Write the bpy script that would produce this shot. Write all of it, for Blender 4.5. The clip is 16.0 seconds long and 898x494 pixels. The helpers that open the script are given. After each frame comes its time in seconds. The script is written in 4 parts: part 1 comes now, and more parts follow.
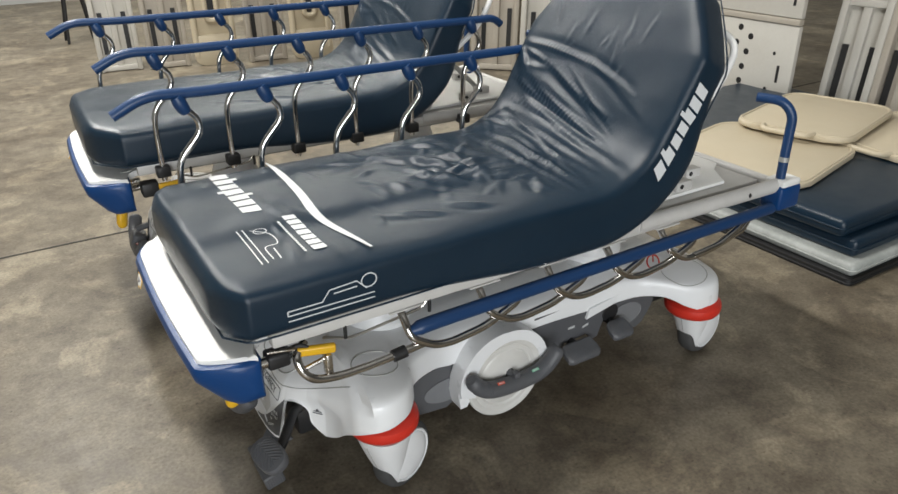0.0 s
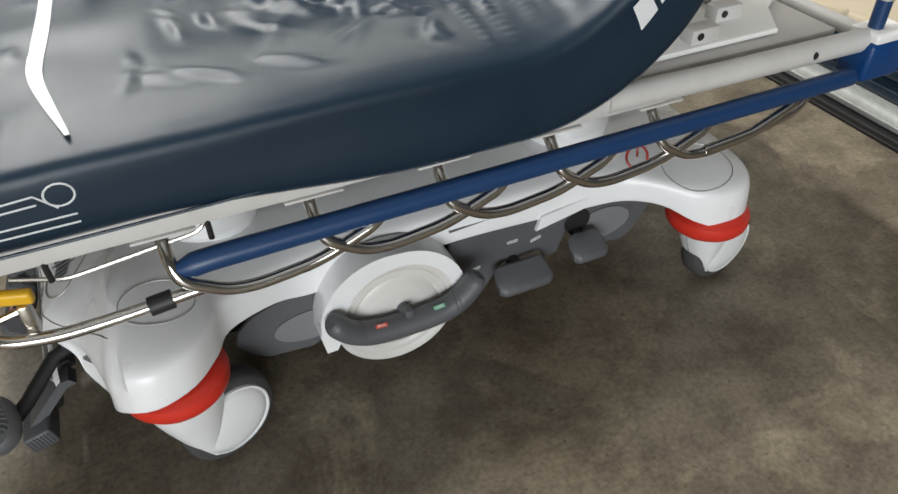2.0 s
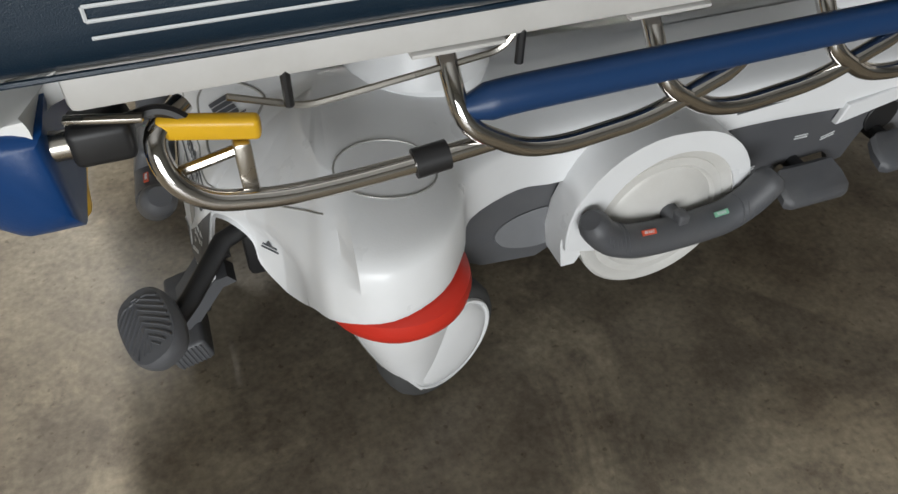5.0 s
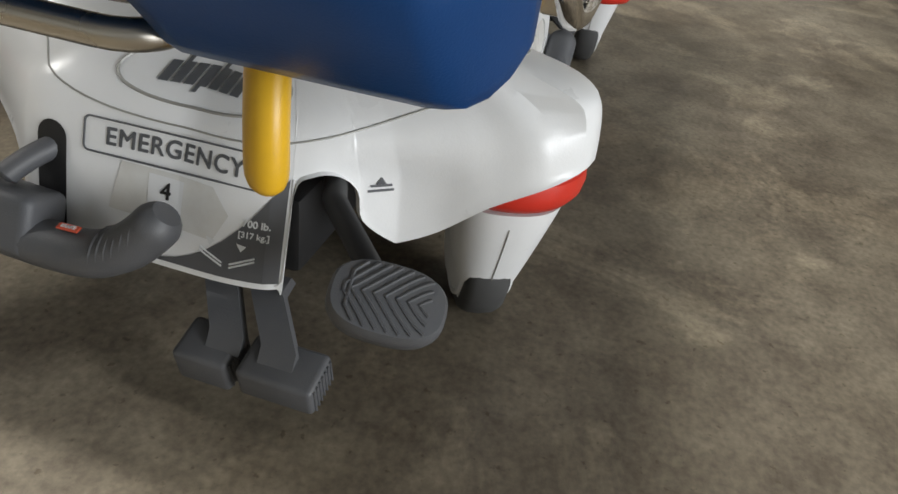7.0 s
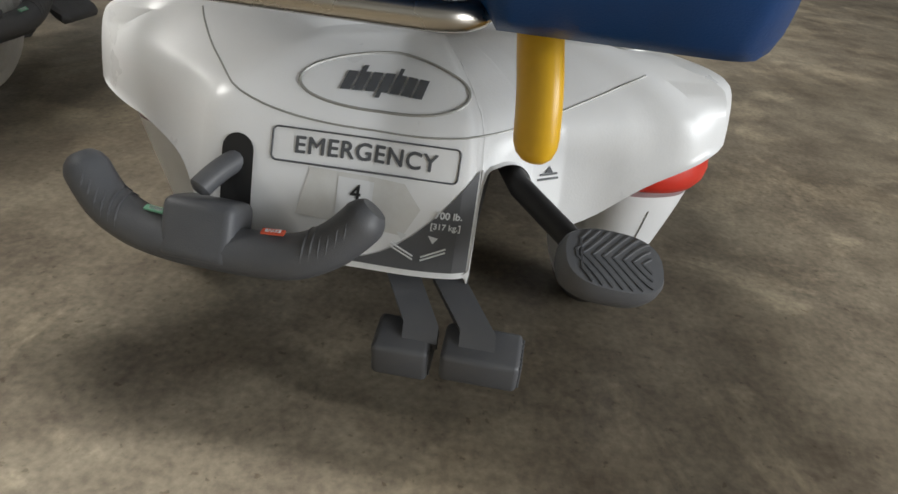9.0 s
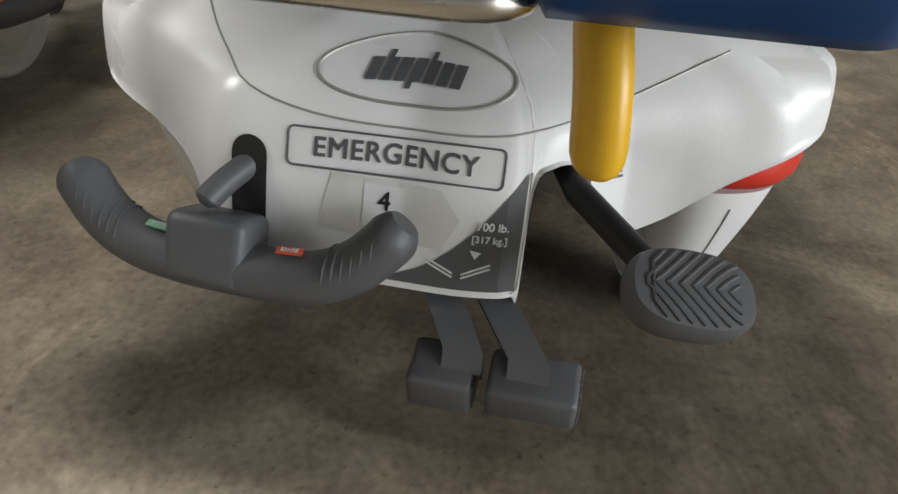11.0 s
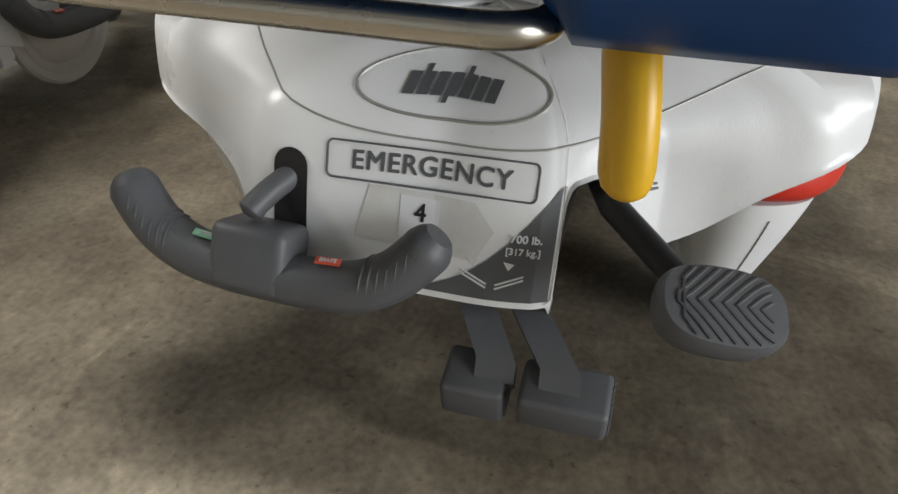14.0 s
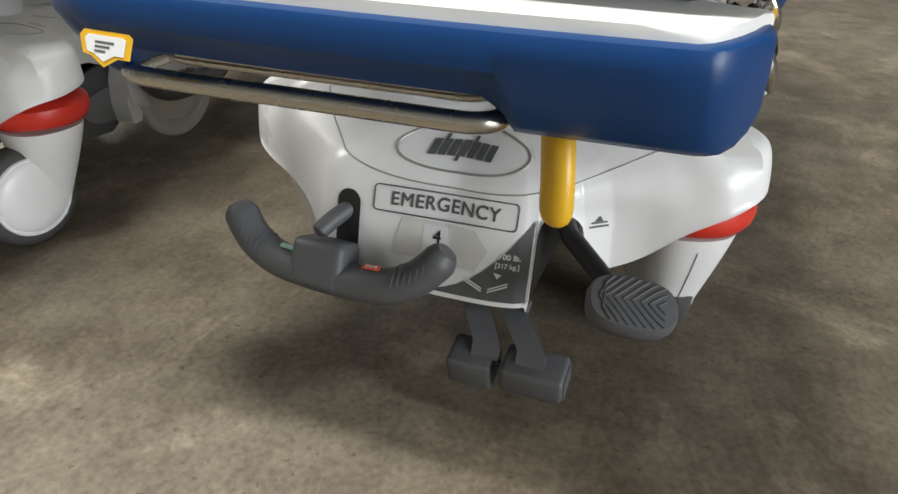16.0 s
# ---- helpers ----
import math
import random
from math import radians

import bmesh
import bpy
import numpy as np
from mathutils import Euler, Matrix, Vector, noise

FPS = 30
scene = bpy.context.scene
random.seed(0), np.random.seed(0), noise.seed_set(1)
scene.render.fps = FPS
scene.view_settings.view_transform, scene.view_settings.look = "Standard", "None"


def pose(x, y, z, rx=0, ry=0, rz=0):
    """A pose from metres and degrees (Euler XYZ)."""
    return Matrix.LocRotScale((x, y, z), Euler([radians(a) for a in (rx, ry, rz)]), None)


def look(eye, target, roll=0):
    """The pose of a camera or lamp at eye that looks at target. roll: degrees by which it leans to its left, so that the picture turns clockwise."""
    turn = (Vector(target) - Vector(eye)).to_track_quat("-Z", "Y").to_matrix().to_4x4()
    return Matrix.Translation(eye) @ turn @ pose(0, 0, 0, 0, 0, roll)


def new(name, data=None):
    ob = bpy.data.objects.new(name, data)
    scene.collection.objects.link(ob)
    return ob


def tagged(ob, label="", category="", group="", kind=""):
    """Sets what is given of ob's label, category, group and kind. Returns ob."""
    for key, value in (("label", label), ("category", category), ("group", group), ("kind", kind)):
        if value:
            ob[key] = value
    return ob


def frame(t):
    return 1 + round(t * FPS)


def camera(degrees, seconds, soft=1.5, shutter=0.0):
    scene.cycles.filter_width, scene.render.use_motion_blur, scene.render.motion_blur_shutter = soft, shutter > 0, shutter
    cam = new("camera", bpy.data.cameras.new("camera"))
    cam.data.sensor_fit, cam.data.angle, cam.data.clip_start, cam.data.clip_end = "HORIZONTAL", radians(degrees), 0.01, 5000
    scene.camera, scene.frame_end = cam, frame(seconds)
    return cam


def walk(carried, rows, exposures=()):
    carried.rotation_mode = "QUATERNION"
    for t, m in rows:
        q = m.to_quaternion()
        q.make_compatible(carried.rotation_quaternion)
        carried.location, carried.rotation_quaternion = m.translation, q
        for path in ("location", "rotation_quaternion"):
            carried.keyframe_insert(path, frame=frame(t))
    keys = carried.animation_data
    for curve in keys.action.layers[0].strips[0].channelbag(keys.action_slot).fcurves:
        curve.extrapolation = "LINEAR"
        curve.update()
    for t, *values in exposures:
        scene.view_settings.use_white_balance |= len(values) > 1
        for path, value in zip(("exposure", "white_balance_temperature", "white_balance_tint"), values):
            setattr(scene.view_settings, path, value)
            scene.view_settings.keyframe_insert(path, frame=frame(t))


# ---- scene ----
cam = camera(62.9, 16.0)
PATH = [
    (0, (-0.200, -1.815, 1.597), (0.730, -0.276, 0.722), -0.8),
    (0.5, (-0.114, -1.816, 1.536), (0.758, -0.295, 0.575), -1.0),
    (1, (0.040, -1.748, 1.472), (0.861, -0.272, 0.404), -1.6),
    (1.5, (0.315, -1.499, 1.4), (1.085, -0.068, 0.234), -0.1),
    (2, (0.602, -1.365, 1.338), (1.206, 0.049, 0.06), -1.6),
    (2.5, (0.765, -1.251, 1.3), (1.102, 0.153, -0.084), -1.8),
    (3, (0.752, -1.128, 1.217), (1.053, 0.193, -0.254), 2.2),
    (3.5, (0.747, -1.05, 1.152), (1.012, 0.186, -0.398), 2.8),
    (4, (0.832, -0.948, 1.063), (0.993, 0.192, -0.573), 1.0),
    (4.5, (0.627, -0.93, 1.038), (0.882, 0.385, -0.448), 3.8),
    (5, (0.304, -0.975, 0.991), (0.822, 0.369, -0.398), 0.8),
    (5.2, (0.206, -0.927, 0.992), (0.854, 0.388, -0.369), 0.7),
    (7.5, (-0.424, -0.341, 0.651), (1.257, -0.13, -0.412), 8.1),
    (8, (-0.463, -0.253, 0.684), (1.223, 0.012, -0.359), 5.4),
    (8.5, (-0.509, -0.194, 0.635), (1.229, 0.042, -0.325), 6.0),
    (9, (-0.516, -0.171, 0.618), (1.238, -0.007, -0.328), 6.8),
    (11.5, (-0.36, -0.16, 0.614), (1.278, 0.172, -0.484), 2.7),
    (12, (-0.362, -0.157, 0.625), (1.262, 0.193, -0.489), 2.2),
    (12.5, (-0.365, -0.163, 0.624), (1.266, 0.216, -0.469), 2.0),
    (13, (-0.366, -0.164, 0.634), (1.257, 0.215, -0.472), 2.0),
    (13.5, (-0.371, -0.172, 0.636), (1.254, 0.226, -0.461), 1.8),
    (14, (-0.376, -0.175, 0.637), (1.251, 0.243, -0.448), 1.9),
    (14.5, (-0.376, -0.181, 0.64), (1.242, 0.262, -0.449), 1.8),
    (15, (-0.411, -0.195, 0.639), (1.227, 0.27, -0.411), 2.3),
    (15.5, (-0.546, -0.234, 0.668), (1.144, 0.252, -0.285), 3.3),
    (16, (-0.637, -0.32, 0.767), (1.007, 0.271, -0.206), 1.3),
]
walk(cam, [(t, look(eye, target, roll)) for t, eye, target, roll in PATH], [(0, -0.16), (1.5, -0.06), (3, 0.0), (5, -0.06), (7.5, 0.13), (16, 0.18)])

# ---- light ----
world = bpy.data.worlds.new("world")
scene.world = world
world.use_nodes = True
world.node_tree.nodes["Background"].inputs[0].default_value = (0.9, 0.95, 1.0, 1)
world.node_tree.nodes["Background"].inputs[1].default_value = 0.25


def area_lamp(name, m, sx, sy, watts, colour):
    data = bpy.data.lights.new(name, "AREA")
    data.shape, data.size, data.size_y, data.energy, data.color = "RECTANGLE", sx, sy, watts, colour
    ob = new(name, data)
    ob.matrix_world = m
    return ob


# unseen overhead strips, placed by the straight shadow edge at the bumpers
area_lamp("unseen_strip", pose(-0.50, 1.2, 5.5), 0.35, 1.4, 255, (1.0, 0.98, 0.93))
area_lamp("unseen_strip", pose(-0.50, 6.1, 5.5), 0.35, 2.4, 440, (1.0, 0.98, 0.93))
# extra strip added to give the seat a sheen and brighten the back
area_lamp("unseen_strip", pose(4.6, 9.6, 5.3, -10, 0, 0), 7.0, 0.8, 400, (1.0, 0.98, 0.89))
# soft fill added for the near and foot faces; no door stands there
area_lamp("side_fill", look((-2.0, -7.6, 1.9), (0.6, 0, 0.6)), 5.0, 3.0, 520, (0.95, 0.98, 1.0))
# broad fill added under the ceiling to lift the shadows, not a fixture
area_lamp("ceiling_fill", pose(3.5, 3.0, 5.85), 10, 10, 120, (1.0, 0.985, 0.95))


# ---- materials ----
def material(name, colour, rough=0.5, metal=0.0, grain=0.0, grain_scale=60.0, stain=None, stain_scale=3.0, stain_amount=0.5,
             bump=0.0, bump_scale=200.0, coat=0.0, spec=0.5, rough_var=0.0):
    """Principled material with fine grain, larger stains and a bump."""
    mat = bpy.data.materials.new(name)
    mat.use_nodes = True
    nodes, links = mat.node_tree.nodes, mat.node_tree.links
    bsdf = nodes["Principled BSDF"]
    bsdf.inputs["Roughness"].default_value = rough
    bsdf.inputs["Metallic"].default_value = metal
    bsdf.inputs["Coat Weight"].default_value = coat
    bsdf.inputs["Specular IOR Level"].default_value = spec
    coord = nodes.new("ShaderNodeTexCoord")
    rgb = nodes.new("ShaderNodeRGB")
    rgb.outputs[0].default_value = (*colour, 1)
    last = rgb.outputs[0]
    if stain:
        tex = nodes.new("ShaderNodeTexNoise")
        tex.inputs["Scale"].default_value, tex.inputs["Detail"].default_value = stain_scale, 6
        tex.inputs["Roughness"].default_value = 0.65
        links.new(coord.outputs["Object"], tex.inputs["Vector"])
        ramp = nodes.new("ShaderNodeValToRGB")
        ramp.color_ramp.elements[0].position, ramp.color_ramp.elements[1].position = 0.38, 0.68
        links.new(tex.outputs["Fac"], ramp.inputs[0])
        scale = nodes.new("ShaderNodeMath")
        scale.operation = "MULTIPLY"
        scale.inputs[1].default_value = stain_amount
        links.new(ramp.outputs[0], scale.inputs[0])
        mix = nodes.new("ShaderNodeMix")
        mix.data_type = "RGBA"
        mix.inputs[7].default_value = (*stain, 1)
        links.new(scale.outputs[0], mix.inputs[0])
        links.new(last, mix.inputs[6])
        last = mix.outputs[2]
    if grain:
        tex = nodes.new("ShaderNodeTexNoise")
        tex.inputs["Scale"].default_value, tex.inputs["Detail"].default_value = grain_scale, 4
        links.new(coord.outputs["Object"], tex.inputs["Vector"])
        span = nodes.new("ShaderNodeMapRange")
        span.inputs[3].default_value, span.inputs[4].default_value = 1 - grain, 1 + grain
        links.new(tex.outputs["Fac"], span.inputs[0])
        mul = nodes.new("ShaderNodeVectorMath")
        mul.operation = "SCALE"
        links.new(last, mul.inputs[0])
        links.new(span.outputs[0], mul.inputs["Scale"])
        last = mul.outputs[0]
    links.new(last, bsdf.inputs["Base Color"])
    if rough_var:
        tex = nodes.new("ShaderNodeTexNoise")
        tex.inputs["Scale"].default_value, tex.inputs["Detail"].default_value = 14, 5
        links.new(coord.outputs["Object"], tex.inputs["Vector"])
        span = nodes.new("ShaderNodeMapRange")
        span.inputs[3].default_value, span.inputs[4].default_value = max(0.02, rough - rough_var), rough + rough_var
        links.new(tex.outputs["Fac"], span.inputs[0])
        links.new(span.outputs[0], bsdf.inputs["Roughness"])
    if bump:
        tex = nodes.new("ShaderNodeTexNoise")
        tex.inputs["Scale"].default_value, tex.inputs["Detail"].default_value = bump_scale, 3
        links.new(coord.outputs["Object"], tex.inputs["Vector"])
        bm = nodes.new("ShaderNodeBump")
        bm.inputs["Strength"].default_value, bm.inputs["Distance"].default_value = bump, 0.002
        links.new(tex.outputs["Fac"], bm.inputs["Height"])
        links.new(bm.outputs[0], bsdf.inputs["Normal"])
    return mat


WHITE = material("white_plastic", (0.84, 0.85, 0.86), 0.30, grain=0.03, grain_scale=8, stain=(0.60, 0.59, 0.57), stain_scale=5, stain_amount=0.16, bump=0.08, bump_scale=350, rough_var=0.08)
CAP = material("bumper_white", (0.88, 0.88, 0.86), 0.4, stain=(0.76, 0.75, 0.70), stain_scale=6, stain_amount=0.25)
DUSTY = material("dusty_white_plastic", (0.70, 0.69, 0.66), 0.42, grain=0.05, grain_scale=14, stain=(0.50, 0.48, 0.44), stain_scale=9, stain_amount=0.35)
FRAME = material("white_painted_steel", (0.60, 0.59, 0.57), 0.38, grain=0.04, grain_scale=12, stain=(0.42, 0.40, 0.37), stain_scale=9, stain_amount=0.35)
STEEL_GREY = material("grey_steel", (0.42, 0.42, 0.40), 0.45, metal=0.35, stain=(0.25, 0.24, 0.22), stain_scale=8, stain_amount=0.4)
BLUE = material("blue_plastic", (0.004, 0.046, 0.170), 0.36, spec=0.38, grain=0.06, grain_scale=30, bump=0.12, bump_scale=500, rough_var=0.08)
RAILBLUE = material("rail_blue", (0.009, 0.042, 0.128), 0.36, grain=0.05, bump=0.1, bump_scale=400, rough_var=0.1)
CHROME = material("chrome", (0.62, 0.60, 0.58), 0.06, metal=1.0, rough_var=0.06)
BRUSHED = material("brushed_steel", (0.55, 0.52, 0.47), 0.27, metal=1.0, rough_var=0.08)
RED = material("red_plastic", (0.62, 0.035, 0.02), 0.35, grain=0.05)
YELLOW = material("yellow_plastic", (0.80, 0.46, 0.02), 0.35, grain=0.05, stain=(0.55, 0.33, 0.03), stain_scale=20, stain_amount=0.25)
GREY = material("grey_plastic", (0.094, 0.098, 0.108), 0.48, grain=0.10, grain_scale=40, bump=0.2, bump_scale=600, stain=(0.11, 0.105, 0.10), stain_scale=10, stain_amount=0.4)
PANEL_GREY = material("panel_grey", (0.088, 0.091, 0.100), 0.45, grain=0.05, stain=(0.12, 0.12, 0.12), stain_scale=6)
ELLIPSE_GREY = material("ellipse_grey", (0.19, 0.195, 0.205), 0.45, grain=0.05)
DARK = material("black_plastic", (0.015, 0.015, 0.016), 0.5, grain=0.15)
TYRE = material("rubber", (0.06, 0.06, 0.06), 0.7, grain=0.1)
VINYL = material("navy_vinyl", (0.006, 0.020, 0.038), 0.33, spec=0.42, grain=0.08, grain_scale=25, bump=0.25, bump_scale=700, stain=(0.011, 0.027, 0.045), stain_scale=4, stain_amount=0.5, rough_var=0.08)
PRINT_WHITE = material("white_print", (0.72, 0.74, 0.75), 0.5)
PRINT_GREY = material("grey_print", (0.10, 0.105, 0.115), 0.5)
LABEL_WHITE = material("label_white", (0.78, 0.79, 0.80), 0.45)
CREAM = material("cream_plastic", (0.56, 0.49, 0.36), 0.42, grain=0.04, grain_scale=10, stain=(0.52, 0.43, 0.30), stain_scale=4, stain_amount=0.35)
BEIGE = material("beige_paint", (0.46, 0.42, 0.36), 0.5, grain=0.05, stain=(0.40, 0.35, 0.28), stain_scale=5, stain_amount=0.4)
OFFWHITE = material("offwhite_enamel", (0.60, 0.58, 0.53), 0.42, grain=0.04, stain=(0.5, 0.47, 0.41), stain_scale=4, stain_amount=0.3)
WALL = material("wall_paint", (0.42, 0.43, 0.42), 0.8, grain=0.05, stain=(0.34, 0.34, 0.33), stain_scale=1.5)
CEIL = material("ceiling_paint", (0.55, 0.55, 0.54), 0.9, grain=0.05)
GREEN_PRINT = material("green_print", (0.25, 0.55, 0.38), 0.5)
RED_PRINT = material("red_print", (0.75, 0.12, 0.06), 0.5)


# ---- mesh helpers ----
def part(name, bm, mat, parent=None, label="", smooth=True, at=None):
    """Links a bmesh as one mesh object, under a thing or a part."""
    bmesh.ops.recalc_face_normals(bm, faces=bm.faces)
    me = bpy.data.meshes.new(name)
    bm.to_mesh(me)
    bm.free()
    me.materials.append(mat)
    if smooth:
        me.shade_smooth()
        me.set_sharp_from_angle(angle=radians(38))
    ob = new(name, me)
    if at is not None:
        ob.matrix_basis = at
    if parent is not None:
        ob.parent = parent
    if label:
        ob["label"] = label
    return ob


def thing(name, label, category, group="", m=None):
    ob = new(name)
    ob.empty_display_size = 0.05
    if m is not None:
        ob.matrix_basis = m
    return tagged(ob, label, category, group)


def box(x0, x1, y0, y1, z0, z1, bevel=0.0, seg=2, bm=None):
    bm = bm or bmesh.new()
    made = bmesh.ops.create_cube(bm, size=1)["verts"]
    bmesh.ops.transform(bm, matrix=Matrix.LocRotScale(((x0 + x1) / 2, (y0 + y1) / 2, (z0 + z1) / 2), None, (x1 - x0, y1 - y0, z1 - z0)), verts=made)
    if bevel:
        bmesh.ops.bevel(bm, geom=list({e for v in made for e in v.link_edges}), offset=bevel, segments=seg, affect="EDGES", profile=0.5)
    return bm


def rounded(points, radius, seg=5):
    """A polyline with its corners rounded."""
    pts = [Vector(p) for p in points]
    out = [pts[0]]
    for a, b, c in zip(pts, pts[1:], pts[2:]):
        d = min(radius, (a - b).length * 0.48, (c - b).length * 0.48)
        p, q = b + (a - b).normalized() * d, b + (c - b).normalized() * d
        for i in range(seg + 1):
            t = i / seg
            out.append(p.lerp(b, t).lerp(b.lerp(q, t), t))
    return out + [pts[-1]]


def tube(points, radius, seg=12, bm=None, flat=1.0, taper=None):
    """A round bar along a polyline, capped."""
    bm = bm or bmesh.new()
    pts = [Vector(p) for p in points]
    rings, side = [], None
    for i, p in enumerate(pts):
        d = (pts[min(i + 1, len(pts) - 1)] - pts[max(i - 1, 0)]).normalized()
        if side is None:
            side = d.orthogonal().normalized() if abs(d.z) > 0.95 else d.cross(Vector((0, 0, 1))).normalized()
        side = (side - d * side.dot(d)).normalized()
        up = d.cross(side)
        r = radius * (taper(i / (len(pts) - 1)) if taper else 1)
        rings.append([bm.verts.new(p + side * r * math.cos(a) + up * r * flat * math.sin(a)) for a in (2 * math.pi * k / seg for k in range(seg))])
    for a, b in zip(rings, rings[1:]):
        for k in range(seg):
            bm.faces.new((a[k], a[(k + 1) % seg], b[(k + 1) % seg], b[k]))
    bm.faces.new(rings[0][::-1])
    bm.faces.new(rings[-1])
    return bm


def prism(outline, z0, z1, bevel=0.0, seg=3, bm=None):
    """An outline in x and y, pushed up from z0 to z1."""
    bm = bm or bmesh.new()
    low = [bm.verts.new((x, y, z0)) for x, y in outline]
    high = [bm.verts.new((x, y, z1)) for x, y in outline]
    n = len(outline)
    faces = [bm.faces.new(low[::-1]), bm.faces.new(high)]
    for i in range(n):
        bm.faces.new((low[i], low[(i + 1) % n], high[(i + 1) % n], high[i]))
    if bevel:
        bmesh.ops.bevel(bm, geom=list({e for f in faces for e in f.edges}), offset=bevel, segments=seg, affect="EDGES", profile=0.5)
    return bm


def lathe(profile, seg=40, bm=None):
    """A profile of (radius, z) turned round the z axis."""
    bm = bm or bmesh.new()
    rings = []
    for r, z in profile:
        if r < 1e-6:
            rings.append([bm.verts.new((0, 0, z))])
        else:
            rings.append([bm.verts.new((r * math.cos(2 * math.pi * k / seg), r * math.sin(2 * math.pi * k / seg), z)) for k in range(seg)])
    for a, b in zip(rings, rings[1:]):
        for k in range(seg):
            j = (k + 1) % seg
            if len(a) == 1 and len(b) > 1:
                bm.faces.new((a[0], b[k], b[j]))
            elif len(b) == 1 and len(a) > 1:
                bm.faces.new((a[k], a[j], b[0]))
            elif len(a) > 1:
                bm.faces.new((a[k], a[j], b[j], b[k]))
    return bm


def moved(bm, m):
    bmesh.ops.transform(bm, matrix=m, verts=bm.verts)
    return bm


def loft(rings, closed=True, caps=True, bm=None):
    bm = bm or bmesh.new()
    rows = [[bm.verts.new(p) for p in ring] for ring in rings]
    n = len(rows[0])
    for a, b in zip(rows, rows[1:]):
        for k in range(n if closed else n - 1):
            j = (k + 1) % n
            bm.faces.new((a[k], a[j], b[j], b[k]))
    if caps:
        bm.faces.new(rows[0][::-1])
        bm.faces.new(rows[-1])
    return bm


def spline(points, per=6):
    """A smooth curve through the points (Catmull-Rom)."""
    pts = [np.array(p, float) for p in points]
    ext = [2 * pts[0] - pts[1]] + pts + [2 * pts[-1] - pts[-2]]
    out = []
    for i in range(1, len(ext) - 2):
        a, b, c, d = ext[i - 1:i + 3]
        for k in range(per):
            t = k / per
            out.append(0.5 * (2 * b + (c - a) * t + (2 * a - 5 * b + 4 * c - d) * t * t + (3 * b - a - 3 * c + d) * t ** 3))
    return [tuple(map(float, p)) for p in out + [pts[-1]]]


def text_bm(words, size, depth=0.0004, space=1.0):
    """Lettering as a mesh, centred on the origin in x and y."""
    curve = bpy.data.curves.new("words", "FONT")
    curve.body, curve.size, curve.extrude, curve.align_x, curve.align_y = words, size, depth, "CENTER", "CENTER"
    curve.space_character = space
    ob = bpy.data.objects.new("words", curve)
    scene.collection.objects.link(ob)
    me = bpy.data.meshes.new_from_object(ob.evaluated_get(bpy.context.evaluated_depsgraph_get()))
    bm = bmesh.new()
    bm.from_mesh(me)
    bpy.data.objects.remove(ob)
    bpy.data.curves.remove(curve)
    bpy.data.meshes.remove(me)
    return bm


# ---- room ----
def floor_material():
    """Worn sealed concrete: mottled, with dark oily patches, fine pits and uneven gloss."""
    mat = material("concrete_floor", (0.226, 0.202, 0.164), 0.42, grain=0.50, grain_scale=85, stain=(0.112, 0.092, 0.070), stain_scale=1.1, stain_amount=0.9, bump=0.12, bump_scale=90, rough_var=0.12, spec=0.25)
    nodes, links = mat.node_tree.nodes, mat.node_tree.links
    bsdf = nodes["Principled BSDF"]
    base = bsdf.inputs["Base Color"].links[0].from_socket
    coord = nodes.new("ShaderNodeTexCoord")
    spots = nodes.new("ShaderNodeTexNoise")
    spots.inputs["Scale"].default_value, spots.inputs["Detail"].default_value, spots.inputs["Roughness"].default_value = 6.0, 12, 0.74
    links.new(coord.outputs["Object"], spots.inputs["Vector"])
    ramp = nodes.new("ShaderNodeValToRGB")
    ramp.color_ramp.elements[0].position, ramp.color_ramp.elements[1].position = 0.38, 0.60
    ramp.color_ramp.elements[0].color, ramp.color_ramp.elements[1].color = (0.68, 0.65, 0.62, 1), (1.18, 1.17, 1.10, 1)
    links.new(spots.outputs["Fac"], ramp.inputs[0])
    pits = nodes.new("ShaderNodeTexNoise")
    pits.inputs["Scale"].default_value, pits.inputs["Detail"].default_value = 60, 4
    links.new(coord.outputs["Object"], pits.inputs["Vector"])
    pit_ramp = nodes.new("ShaderNodeValToRGB")
    pit_ramp.color_ramp.elements[0].position, pit_ramp.color_ramp.elements[1].position = 0.30, 0.36
    pit_ramp.color_ramp.elements[0].color = (0.66, 0.64, 0.60, 1)
    links.new(pits.outputs["Fac"], pit_ramp.inputs[0])
    worn = nodes.new("ShaderNodeTexNoise")
    worn.inputs["Scale"].default_value, worn.inputs["Detail"].default_value, worn.inputs["Roughness"].default_value = 2.1, 9, 0.62
    worn.inputs["Distortion"].default_value = 0.6
    links.new(coord.outputs["Object"], worn.inputs["Vector"])
    worn_ramp = nodes.new("ShaderNodeValToRGB")
    worn_ramp.color_ramp.elements[0].position, worn_ramp.color_ramp.elements[1].position = 0.535, 0.575
    worn_ramp.color_ramp.elements[0].color, worn_ramp.color_ramp.elements[1].color = (0.88, 0.87, 0.86, 1), (1.22, 1.21, 1.17, 1)
    links.new(worn.outputs["Fac"], worn_ramp.inputs[0])
    last = base
    for src in (ramp.outputs[0], pit_ramp.outputs[0], worn_ramp.outputs[0]):
        mul = nodes.new("ShaderNodeVectorMath")
        mul.operation = "MULTIPLY"
        links.new(last, mul.inputs[0])
        links.new(src, mul.inputs[1])
        last = mul.outputs[0]
